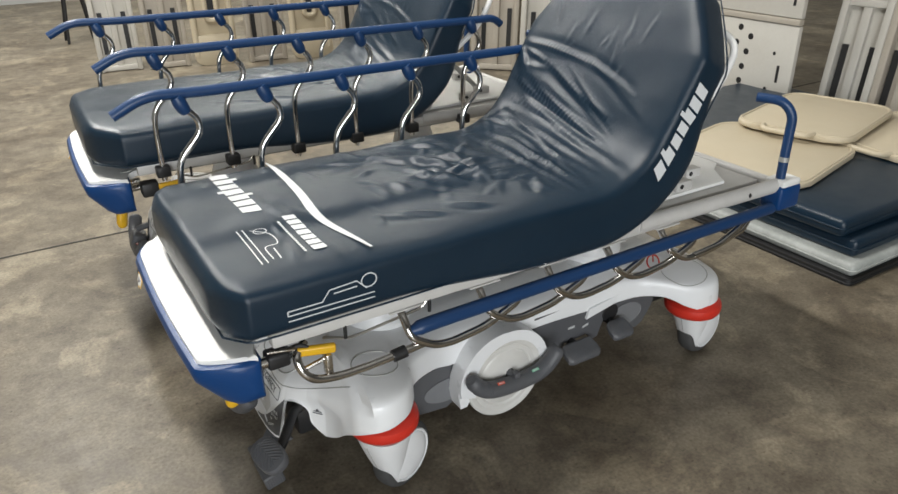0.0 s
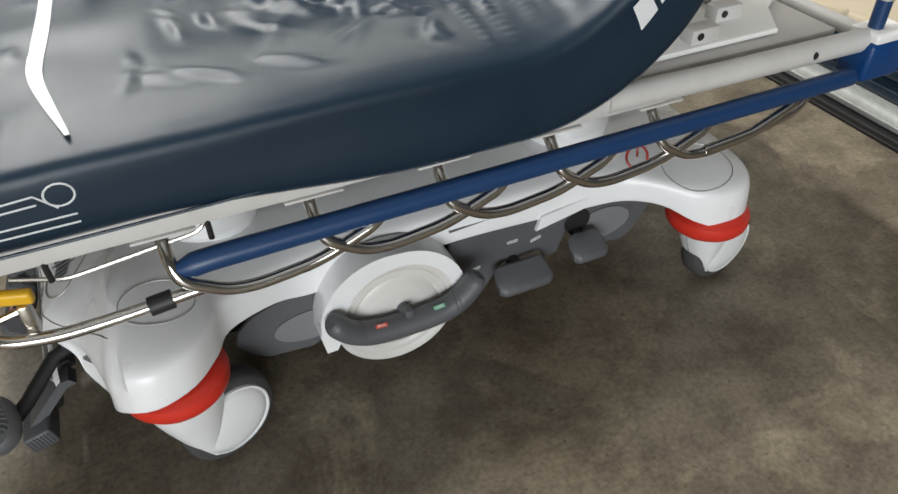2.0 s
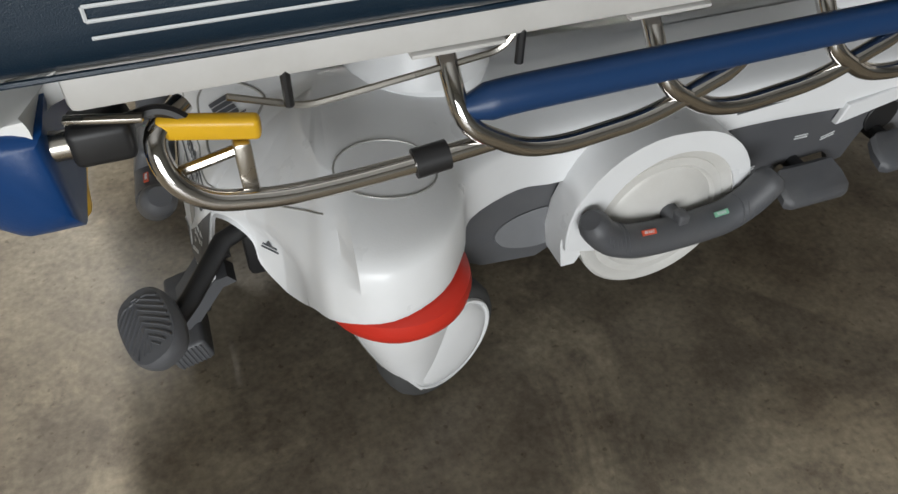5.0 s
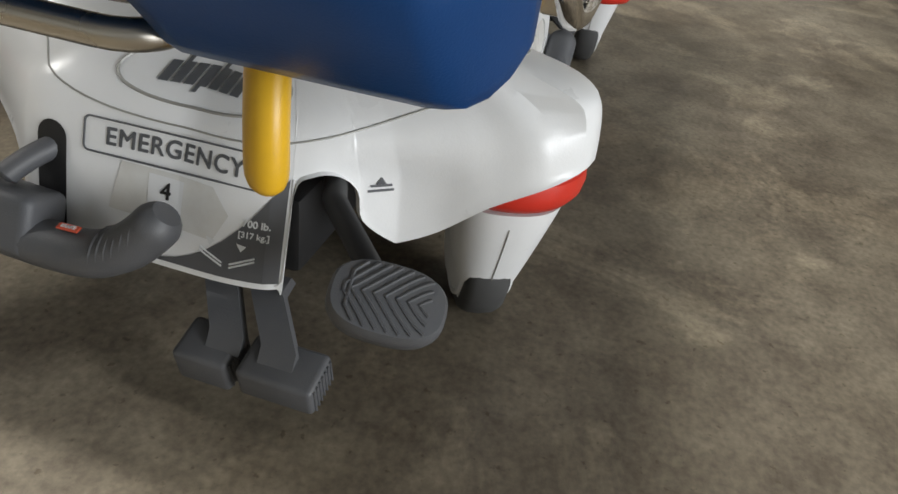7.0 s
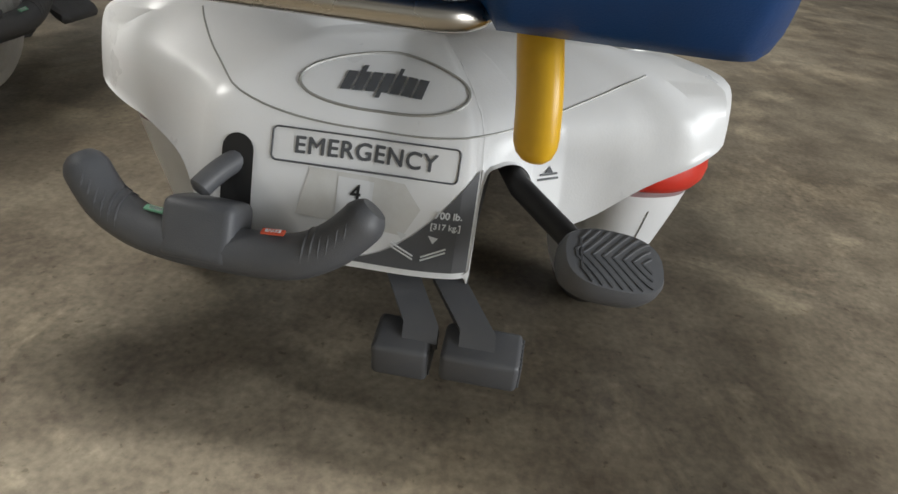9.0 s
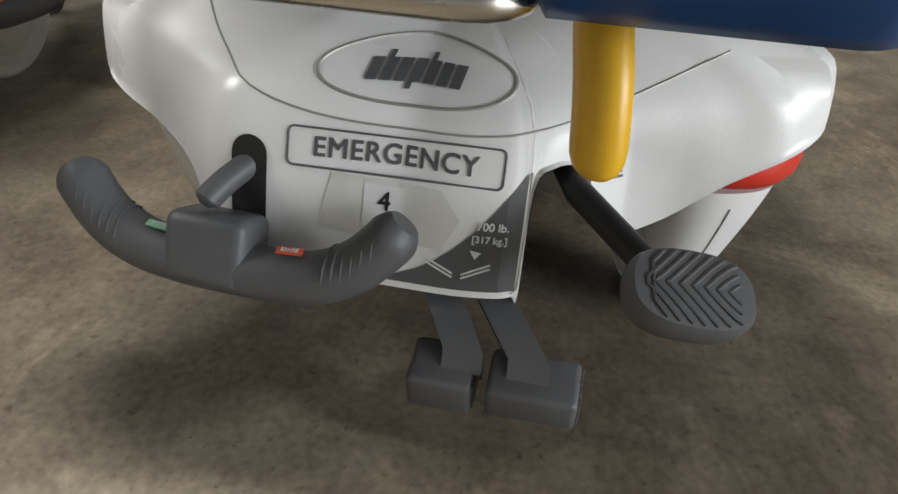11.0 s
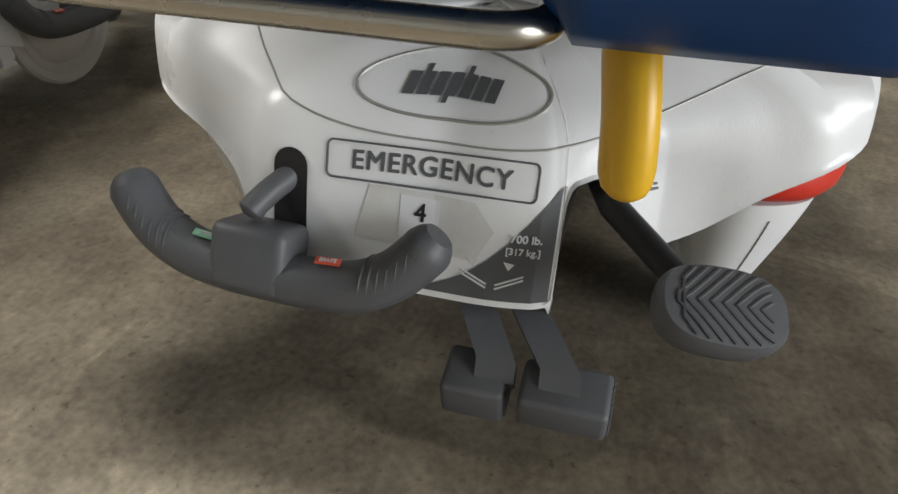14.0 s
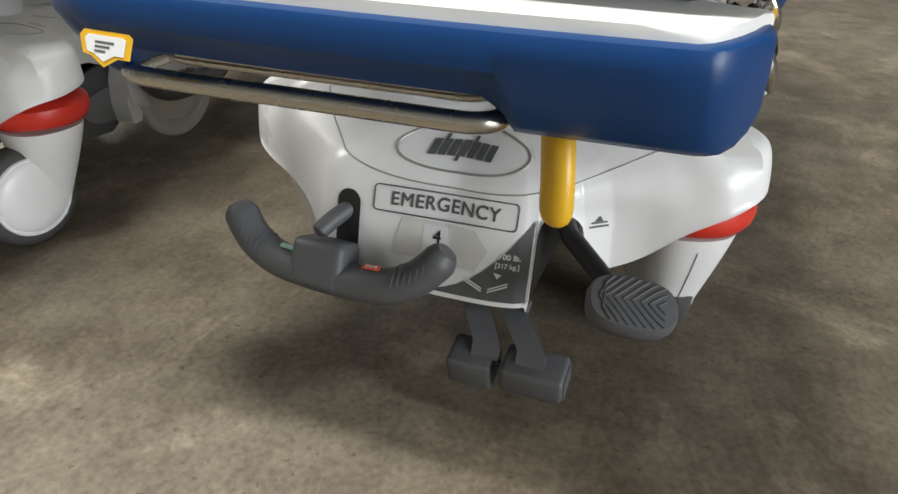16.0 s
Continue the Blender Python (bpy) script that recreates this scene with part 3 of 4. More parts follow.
def bumper_parts(bed, cy):
    """The padded foot end: a blue bumper deeper at its two ends, with a white top."""
    def plan(u):
        e = max(0.0, abs(u) - 0.335)
        return 0.002 + 0.014 * (u / 0.4) ** 2 + (0.092 if u < 0 else 0.052) * (e / 0.09) ** 1.6

    rings, caps = [], []
    for u in [-0.425, -0.422, -0.412, -0.395, -0.375, -0.355, -0.335, -0.28, -0.2, -0.165, -0.152, -0.142, -0.132, -0.122, -0.1, 0.0, 0.15, 0.28, 0.32, 0.332, 0.344, 0.36, 0.38, 0.40, 0.415, 0.426, 0.430]:
        v = u if abs(u) < 0.335 else (-0.335 + (u + 0.335) * 0.60 if u < 0 else 0.335 + (u - 0.335) * 1.25)
        end = max(0.0, (abs(u) - 0.405) / 0.022) ** 2 * 0.012
        f, back = plan(u) + end, 0.162 - end
        deep = max(max(0, min(1, (-0.122 - u) / 0.03)), max(0, min(1, (u - 0.325) / 0.03)))
        lip = min(0.050 + 0.050 * deep, (back - f) * 0.5)
        z0, z1 = 0.540 - 0.044 * deep + end + 0.030 * max(0.0, (abs(u) - 0.37) / 0.055) ** 2, 0.618 - end
        rings.append([(f + lip, v + cy, z0), (f + lip * 0.78, v + cy, z0 + 0.012), (f + 0.004, v + cy, z1 - 0.040), (f, v + cy, z1 - 0.014), (f + 0.006, v + cy, z1 - 0.003), (f + 0.018, v + cy, z1),
                      (back, v + cy, z1), (back, v + cy, z0), (min(f + lip + 0.02, back - 0.004), v + cy, z0 - 0.0005)])
        rings[-1] = [(min(p, back), q, r) for p, q, r in rings[-1]]
        caps.append((f + 0.017, v * 0.965 + cy))
    root = part("foot_bumper", loft(rings), BLUE, bed, "blue plastic foot bumper")
    outline = caps + [(0.154, 0.425 + cy), (0.158, 0.345 + cy), (0.205, 0.33 + cy), (0.205, -0.30 + cy), (0.158, -0.315 + cy), (0.154, -0.384 + cy)]
    part("bumper_cap", prism(outline, 0.608, 0.630, 0.008, 3), CAP, root, "cream white bumper top")
    wire = rounded([(0.16, -0.30 + cy, 0.630), (0.13, -0.33 + cy, 0.642), (0.17, -0.345 + cy, 0.645), (0.205, -0.33 + cy, 0.66)], 0.03)
    part("wire", tube(wire, 0.0016, 6), STEEL_GREY, root)
    for z, x, y0, y1 in ((0.503, 0.070, -0.116, 0.378), (0.525, 0.108, -0.100, 0.340)):
        bar = rounded([(0.22, y0, z + 0.004), (x, y0, z), (x, y1, z), (0.22, y1, z + 0.004)], 0.045, 6)
        part("chrome_bar", tube(bar, 0.0125, 14), BRUSHED, root, "folded chrome push bar")
    yel = rounded([(0.165, -0.160, 0.56), (0.146, -0.166, 0.49), (0.124, -0.175, 0.44), (0.118, -0.178, 0.402)], 0.05) + [Vector((0.118, -0.178, z)) for z in (0.393, 0.385, 0.3795, 0.3770)]
    size = [1.0] * (len(yel) - 4) + [0.96, 0.82, 0.55, 0.18]
    grip = part("release_grip", tube(yel, 0.0235, 18, flat=0.78, taper=lambda t: size[round(t * (len(size) - 1))]), YELLOW, root, "hanging yellow plastic release grip")
    part("seam", tube([(p[0] - 0.0185, p[1], p[2]) for p in yel[3:-4]], 0.0008, 5), YELLOW, grip)
    tag = [(0.0, -0.020), (0.018, -0.010), (0.034, -0.010), (0.036, 0.012), (0.030, 0.016), (-0.030, 0.016), (-0.036, 0.010), (-0.030, -0.008), (-0.018, -0.010)]
    where = Matrix.Translation((plan(0.33) - 0.002, 0.309 + cy, 0.553)) @ Matrix(((0, 0, -1, 0), (-1, 0, 0, 0), (0, 1, 0, 0), (0, 0, 0, 1))) @ pose(0, 0, 0, -20, -4, 0)
    sticker = part("sticker", moved(prism([(x * 1.1, y * 1.1) for x, y in tag], 0, 0.001), where), YELLOW, root, "white and yellow warning sticker", smooth=False)
    part("sticker_face", moved(prism([(x * 0.85, y * 0.8) for x, y in tag], 0.001, 0.002), where), LABEL_WHITE, sticker, smooth=False)
    for k in range(3):
        part("mark", moved(box(-0.014, 0.014 - 0.006 * k, 0.004 - 0.005 * k, 0.0065 - 0.005 * k, 0.002, 0.0026), where), PRINT_GREY, sticker, smooth=False)


def base_details(bed, base):
    """What sits on the base's front and sides."""
    # slot is not cut: a dark sheet paints the shade inside it
    part("slot", front_sheet(capsule(0.158, 0.176, 0.308, 0.019), 0.0016), DARK, base, "dark sheet painted as the shaded inside of a pedal slot", smooth=False)
    # embossed brand oval and seams; grey tubes paint the shade of their grooves
    part("emblem_ring", front_line(oval(0.003, 0.368, 0.100, 0.023), 0.0020), STEEL_GREY, base)
    logo = block_word(Matrix(), PRINT_GREY, base, 0.100, 0.030)
    for v in logo.data.vertices:
        v.co = front(0.003 - v.co.x, 0.369 + v.co.y * 0.8, 0.0035)
    seam = spline([(0.262, 0.412), (0.225, 0.380), (0.15, 0.346), (0.06, 0.329), (-0.05, 0.328), (-0.15, 0.342), (-0.225, 0.368), (-0.30, 0.402)], 6)
    part("moulding_line", front_line(seam, 0.0012), STEEL_GREY, base)
    # lettered plate
    part("word_frame", front_line(round_rect(0.0095, 0.302, 0.109, 0.0185, 0.006) + [round_rect(0.0095, 0.302, 0.109, 0.0185, 0.006)[0]], 0.0012), PRINT_GREY, base, "grey printed frame")
    part("lettering", front_text("EMERGENCY", 0.0262, 0.0095, 0.302, 1.05, 1.09, 0.0005, 0.0010), PRINT_GREY, base, "grey printed lettering", smooth=False)
    part("tape", front_sheet([(0.085, 0.225), (-0.045, 0.218), (-0.062, 0.250), (-0.040, 0.276), (0.072, 0.280)], 0.0008), TAPE, base, "clear peeling tape", smooth=False)
    label = part("paper_label", front_sheet([(0.038, 0.232), (-0.004, 0.230), (-0.004, 0.272), (0.038, 0.274)], 0.0014), LABEL_WHITE, base, "white paper label", smooth=False)
    part("numeral", front_text("4", 0.026, 0.016, 0.257, 1.0, 1.0, 0.0004), DARK, label, smooth=False)
    corner = [(-0.1235, 0.300)] + [(-0.1235 + 0.146 * t ** 1.0, 0.300 - 0.116 * (1 - (1 - t) ** 1.9)) for t in (0.08, 0.2, 0.32, 0.45, 0.58, 0.7, 0.82, 0.92, 1.0)] + [(0.020, 0.180), (-0.1235, 0.180)]
    patch = part("corner_print", front_sheet(corner, 0.0013), PANEL_GREY, base, "grey printed corner with white symbols", smooth=False)
    part("lettering", front_text("700 lb.", 0.0112, -0.0955, 0.247, 1.05, 1.0, 0.0003), PRINT_WHITE, patch, smooth=False)
    part("lettering", front_text("[317 kg.]", 0.0095, -0.0935, 0.234, 1.05, 1.0, 0.0002), PRINT_WHITE, patch, smooth=False)
    part("edge_line", front_line([(-0.1265, 0.300), (-0.1265, 0.182), (-0.122, 0.177), (0.03, 0.177)], 0.0014), LABEL_WHITE, patch)
    for y, z, sgn in ((-0.046, 0.203, 1), (-0.083, 0.203, -1)):
        for k in range(2):
            part("symbol", front_line([(y + 0.014, z - 0.004 * k + 0.006 * sgn), (y - 0.014, z - 0.004 * k - 0.006 * sgn)], 0.0011, 0.0018), PRINT_WHITE, patch)
        part("symbol", front_sheet([(y - 0.004, z + 0.018), (y + 0.008, z + 0.020), (y + 0.002, z + 0.011)], 0.0022), PRINT_WHITE, patch, smooth=False)
    part("symbol", front_sheet([(-0.198, 0.284), (-0.208, 0.284), (-0.203, 0.293)], 0.0018), PRINT_GREY, base, smooth=False)
    for k, w in ((1, 0.020), (2, 0.024)):
        part("symbol", front_line([(-0.203 + w / 2, 0.288 - 0.006 * k), (-0.203 - w / 2, 0.288 - 0.006 * k)], 0.0014, 0.0012), PRINT_GREY, base)
    # foot-end pedals
    steer_pedal(bed, Matrix.Translation((0.185, 0.160, 0.200)) @ pose(0, 0, 0, -20, 0, -93) @ Matrix.Diagonal((0.95, 1, 1, 1)), 0.0)
    part("pedal_arm", tube(spline([(0.196, 0.186, 0.252), (0.204, 0.182, 0.258), (0.226, 0.172, 0.268), (0.256, 0.159, 0.276)], 5), 0.0135, 14, taper=lambda t: min(1.0, 0.45 + 3.0 * t)), GREY, bed)
    part("pedal_arm", tube([(0.235, 0.158, 0.18), (0.262, 0.157, 0.285)], 0.012, 8), DARK, bed)
    oval_pedal(bed, Matrix.Translation((0.166, -0.276, 0.258)) @ pose(0, 0, 0, 10, -28, 8) @ Matrix.Diagonal((1, 1, 1.05, 1)), 0.039, 0.058, "foot_pedal")
    part("pedal_arm", tube([(0.33, -0.150, 0.292), (0.275, -0.172, 0.284), (0.218, -0.238, 0.254), (0.186, -0.266, 0.240)], 0.014, 10), DARK, bed, "black steel pedal arm")
    for y0, y1, top, foot, z0, z1, dx in ((-0.030, -0.098, -0.050, -0.084, 0.066, 0.116, 0.0), (-0.112, -0.204, -0.112, -0.152, 0.078, 0.122, -0.006)):
        pad = box(-0.030, 0.028, y1, y0, -(z1 - z0) / 2, (z1 - z0) / 2, 0.007, 3)
        ped = part("height_pedal", moved(pad, pose(0.196 + dx, 0, (z0 + z1) / 2, 0, -14, 0)), GREY, bed, "dark grey tilt pedal")
        for k in range(7):
            x = -0.022 + 0.007 * k
            part("rib", moved(tube([(x, y1 - 0.0008, -0.018), (x, y1 - 0.0008, 0.018)], 0.0014, 5), pose(0.196 + dx, 0, (z0 + z1) / 2, 0, -14, 0)), GREY, ped)
        line = ((0.186 + dx, foot, z1 - 0.012), (0.200 + dx, foot * 0.96 + top * 0.04, z1 + 0.004), (0.250, top * 0.94, 0.158), (0.272, top * 0.94, 0.164))
        strap = loft([[(x - 0.006, y + 0.021, z + 0.008), (x - 0.006, y - 0.021, z + 0.008), (x + 0.006, y - 0.021, z - 0.008), (x + 0.006, y + 0.021, z - 0.008)] for x, y, z in line])
        part("arm", strap, GREY, ped)
    part("frame_beam", box(0.30, 1.80, -0.12, 0.12, 0.15, 0.255, 0.01), DARK, bed, "dark steel base frame")
    for s in (-1, 1):
        side_details(bed, base, s)


def side_sheet(points, s, y, thick=0.012):
    """A plate in the x-z plane at distance y from the middle on side s, given as (x, z) points."""
    bm = prism(points, 0, thick, 0.002, 1)
    return moved(bm, Matrix(((1, 0, 0, 0), (0, 0, s, s * y), (0, 1, 0, 0), (0, 0, 0, 1))))


def side_details(bed, base, s):
    cx, cz = 0.955, 0.205
    # drum over the big wheel
    arc = [(cx + (0.158 + 0.022 * max(0.0, -math.cos(radians(a)))) * math.cos(radians(a)), cz + (0.158 + 0.022 * max(0.0, -math.cos(radians(a)))) * math.sin(radians(a))) for a in range(-18, 190, 9)]
    inner = [(cx + 0.128 * math.cos(radians(a)), cz - 0.006 + 0.128 * math.sin(radians(a))) for a in range(198, -19, -9)]
    part("wheel_arch", side_sheet(arc + inner, s, 0.195, 0.066), WHITE, base, "moulded white arch round the big wheel")
    flange = lathe([(0.118, -0.006), (0.1185, 0.004), (0.126, 0.009), (0.136, 0.010), (0.142, 0.005), (0.143, -0.008)], 56)
    face = lathe([(0.0, 0.010), (0.05, 0.0095), (0.092, 0.007), (0.098, 0.002), (0.104, 0.007), (0.118, 0.006), (0.120, 0.0), (0.120, -0.02), (0.0, -0.02)], 56)
    m = Matrix.Translation((cx - 0.006, s * 0.248, cz - 0.012)) @ pose(0, 0, 0, 90 * (1 if s < 0 else -1), 0, 0)
    disc = part("wheel_disc", moved(face, m), DUSTY, bed, "round off-white wheel cover")
    part("disc_rim", moved(flange, m), DUSTY, disc)
    leg = [(0.779, 0.232), (0.800, 0.288), (0.838, 0.282), (0.828, 0.23), (0.822, 0.19), (0.816, 0.148), (0.806, 0.130), (0.782, 0.130), (0.774, 0.18)]
    part("arch_leg", side_sheet(leg, s, 0.190, 0.060), WHITE, base)
    # grey panels
    left = [(0.603, 0.175), (0.612, 0.212), (0.650, 0.246), (0.70, 0.262), (0.795, 0.285), (0.79, 0.12), (0.765, 0.106), (0.665, 0.116), (0.630, 0.138)]
    pan = part("side_panel", side_sheet(left, s, 0.178), PANEL_GREY, base, "dark grey plastic side panel")
    el = [(0.772 + 0.088 * math.cos(radians(a)), 0.176 + 0.042 * math.sin(radians(a))) for a in range(95, 266, 10)]
    part("panel_oval", side_sheet(el + [(0.789, 0.134), (0.789, 0.218)], s, 0.1905, 0.002), ELLIPSE_GREY, pan)
    right = [(1.100, 0.33), (1.40, 0.33), (1.56, 0.31), (1.66, 0.27), (1.645, 0.21), (1.605, 0.152), (1.575, 0.138), (1.520, 0.148), (1.480, 0.190), (1.464, 0.232), (1.412, 0.236), (1.398, 0.198), (1.388, 0.164),
             (1.356, 0.158), (1.346, 0.184), (1.332, 0.194), (1.236, 0.188), (1.216, 0.164), (1.196, 0.126), (1.176, 0.116), (1.108, 0.124)]
    pan = part("side_panel", side_sheet(right, s, 0.186), PANEL_GREY, base, "dark grey plastic side panel with pedals")
    el = [(1.512 + 0.080 * math.cos(radians(a)), 0.214 + 0.046 * math.sin(radians(a))) for a in range(0, 360, 12)]
    part("panel_oval", side_sheet(el, s, 0.1985, 0.002), ELLIPSE_GREY, pan)
    # panel stays whole here: a dark disc paints the shade of an opening
    hole_shade = [(1.438 + 0.036 * math.cos(radians(a)), 0.246 + 0.034 * math.sin(radians(a))) for a in range(0, 360, 15)]
    part("hole_shade", side_sheet(hole_shade, s, 0.199, 0.003), DARK, pan)
    part("skirt", side_sheet([(1.318, 0.262), (1.33, 0.30), (1.60, 0.34), (1.62, 0.288), (1.52, 0.296), (1.45, 0.290)], s, 0.199, 0.014), WHITE, base)
    for x, z, tilt in ((1.165, 0.196, 10), (1.262, 0.245, 0), (1.325, 0.232, 14), (1.505, 0.232, 10)):
        for k in range(2):
            part("symbol", moved(box(-0.014, 0.014, -0.0006, 0.0006, -0.0012, 0.0012), pose(x, s * 0.1995, z - 0.005 * k, 0, -tilt, 0)), PRINT_WHITE, pan, smooth=False)
    # pedals along the side
    mp = Matrix.Translation((0.962, s * 0.290, 0.196)) @ pose(0, 0, 0, 0, 0, 0 if s < 0 else 180) @ Matrix.Diagonal((0.90, 1, 1, 1))
    steer_pedal(bed, mp, 0.0, flip=-1, nub=True)
    part("pedal_arm", tube([(0.962, s * 0.19, 0.21), (0.962, s * 0.285, 0.205)], 0.016, 10), GREY, bed)
    for x0, x1, z, drop in ((1.192, 1.336, 0.202, 0.020), (1.388, 1.486, 0.230, 0.018)):
        wedge_pedal(bed, x0, x1, s, z, drop)
    for x, r in ((0.492, 0.066), (1.72, 0.088)):
        ringline = [(x + r * math.cos(radians(a)), s * (0.262 + 0.85 * r * math.sin(radians(a)))) for a in range(0, 361, 12)]
        pts = []
        for px, py in ringline:
            hit = HOOD_TREE.ray_cast(Vector((px, py, 0.8)), Vector((0, 0, -1)))
            if hit[0]:
                pts.append(hit[0] + Vector((0, 0, 0.0004)))
        # grey ring paints the faint shade line of the corner cap's recess
        part("cap_line", tube(pts, 0.0014, 5), STEEL_GREY, base)


def litter(bed, cy):
    """The deck: side beams, cross members, head blocks and push handles."""
    deck = part("litter_deck", box(0.28, 1.98, -0.33 + cy, 0.33 + cy, 0.648, 0.668, 0.004), FRAME, bed, "white painted steel litter deck")
    for s in (-1, 1):
        y = s * 0.372 + cy
        part("side_beam", box(0.19, 1.50, y - 0.017, y + 0.017, 0.634, 0.676, 0.007), FRAME, deck, "white painted side beam")
        part("side_beam", tube(rounded([(1.36, y, 0.662), (1.60, y, 0.655), (2.04, y, 0.650)], 0.05), 0.025, 14), FRAME, deck, "white painted steel tube")
        part("channel", box(0.30, 1.85, y - s * 0.13 - 0.012, y - s * 0.13 + 0.012, 0.585, 0.648, 0.004), STEEL_GREY, deck, "grey steel channel")
        for x in (0.375, 0.615):
            pin = part("pin", tube([(x, y + s * 0.010, 0.60), (x, y + s * 0.012, 0.648)], 0.005, 8), DARK, deck)
            part("pin_head", box(x - 0.008, x + 0.008, y + s * 0.006 - 0.008, y + s * 0.006 + 0.010, 0.642, 0.656, 0.002), DARK, pin)
        part("rod", tube(rounded([(0.32, y + s * 0.0, 0.615), (0.39, y, 0.590), (0.42, y, 0.592), (0.60, y, 0.612), (0.62, y, 0.64)], 0.02), 0.0035, 6), BRUSHED, deck)
        bolt = lathe([(0.0, 0.004), (0.007, 0.003), (0.009, 0.0), (0.0, 0.0)], 12)
        part("bolt", moved(bolt, pose(1.86, y + s * 0.022, 0.655, -90 * s, 0, 0)), DARK, deck)
        block = part("head_block", box(2.005, 2.118, y - 0.042, y + 0.042, 0.565, 0.655, 0.014, 3), BLUE, deck, "blue plastic corner block")
        part("block_cap", box(2.015, 2.112, y - 0.038, y + 0.038, 0.648, 0.674, 0.008, 3), CAP, block, "white corner cap")
        handle = rounded([(2.045, y, 0.67), (2.045, y, 0.73), (2.048, y, 0.90), (2.025, y - s * 0.03, 0.945), (1.985, y - s * 0.105, 0.948)], 0.05, 6)
        grip = part("push_handle", tube(handle, 0.0165, 14), RAILBLUE, deck, "blue rubber push handle")
        part("collar", tube([(2.045, y, 0.735), (2.046, y, 0.752)], 0.0175, 14), STEEL_GREY, grip)
    part("cross_tube", tube([(2.065, -0.34 + cy, 0.64), (2.065, 0.34 + cy, 0.64)], 0.018, 12), FRAME, deck)
    part("head_plate", prism([(1.40, -0.30 + cy), (1.84, -0.30 + cy), (1.90, -0.20 + cy), (1.965, -0.16 + cy), (1.965, 0.16 + cy), (1.90, 0.20 + cy), (1.84, 0.30 + cy), (1.40, 0.30 + cy)], 0.672, 0.684, 0.003), CAP, deck, "white pressed steel head plate")
    for x, y in ((1.62, -0.27), (1.74, -0.2), (1.80, 0.1)):
        part("bracket", box(x, x + 0.07, y - 0.02 + cy, y + 0.02 + cy, 0.682, 0.715, 0.004), FRAME, deck)
        # dark disc paints the shade inside the bracket's uncut opening
        part("hole_shade", moved(lathe([(0.0, 0.002), (0.008, 0.002), (0.008, 0.0)], 12), pose(x + 0.02, y - 0.02 + cy, 0.70, 90, 0, 0)), DARK, deck)
    # raised back support
    back = part("back_support", moved(box(0.0, 0.56, -0.30, 0.30, -0.018, 0.0, 0.004), Matrix.Translation((1.425, cy, 0.672)) @ pose(0, 0, 0, 0, -62, 0)), FRAME, deck, "white steel back support")
    hoop = rounded([(0.30, -0.30, -0.02), (0.42, -0.345, -0.05), (0.58, -0.345, -0.055), (0.62, -0.24, -0.04), (0.62, 0.24, -0.04), (0.58, 0.345, -0.055), (0.42, 0.345, -0.05), (0.30, 0.30, -0.02)], 0.06, 5)
    part("hoop", moved(tube(hoop, 0.012, 10), Matrix.Translation((1.425, cy, 0.672)) @ pose(0, 0, 0, 0, -62, 0)), CAP, back, "white tubular push hoop")
    part("gas_spring", tube([(1.80, -0.12 + cy, 0.69), (1.58, -0.12 + cy, 0.90)], 0.011, 10), STEEL_GREY, deck)
    for x in (0.62, 1.50):
        col = part("lift_column", moved(lathe([(0.10, -0.06), (0.115, 0.01), (0.105, 0.03), (0.085, 0.10), (0.08, 0.20), (0.08, 0.24)], 24), Matrix.Translation((x, 0, 0.41))), WHITE, bed, "white lift column cover")
        part("mount", box(x - 0.12, x + 0.12, -0.20, 0.20, 0.60, 0.648, 0.01), STEEL_GREY, col)
    ring = [(1.478 + 0.026 * math.cos(radians(a)), -0.330 + 0.012 * math.sin(radians(a)), 0.492 + 0.020 * math.sin(radians(a))) for a in range(0, 361, 20)]
    wire = part("wire_loop", tube(ring, 0.0028, 6), RED, bed, "thin red wire loop")
    part("wire_end", tube([(1.478, -0.330, 0.492), (1.482, -0.322, 0.512)], 0.0024, 6), RED, wire)


CY = 0.02


def build_stretcher(near_down, casters, m, lift=0.0):
    bed = thing("hospital_stretcher", "", "stretcher", "hospital stretchers")
    base = part("base_cover", hood_shell(), WHITE, bed, "moulded white plastic base cover")
    for x, y, turn in casters:
        caster(bed, x, y, turn, 0.251 if x < 1 else 0.200)
    base_details(bed, base)
    fixed = set(bed.children)
    litter(bed, CY)
    bumper_parts(bed, CY)
    raised_rail(bed, 0.425)
    if near_down:
        stowed_rail(bed, -0.375)
    else:
        raised_rail(bed, -0.385, 0.08)
        part("release_handle", moved(box(-0.043, 0.043, -0.009, 0.009, -0.016, 0.016, 0.006, 3), pose(0.290, -0.39, 0.588, 8, 0, 6)), YELLOW, bed, "yellow plastic release handle")
        part("latch_body", box(0.19, 0.25, -0.40, -0.34, 0.56, 0.61, 0.006), DARK, bed)
    for ob in set(bed.children) - fixed:
        ob.matrix_basis = Matrix.Translation((0, 0, lift))
    bed.matrix_basis = m
    return bed


TAPE = material("clear_tape", (0.74, 0.74, 0.72), 0.18, stain=(0.62, 0.60, 0.56), stain_scale=30, stain_amount=0.5)
BED2 = pose(-0.045, 1.275, 0, 0, 0, -1.2)
LIFT2 = 0.045
tagged(build_stretcher(True, ((0.482, -0.318, 23), (0.478, 0.318, 8), (1.760, -0.288, 10), (1.755, 0.290, 60)), Matrix()),
       "white and blue wheeled hospital stretcher, near side rail folded down")
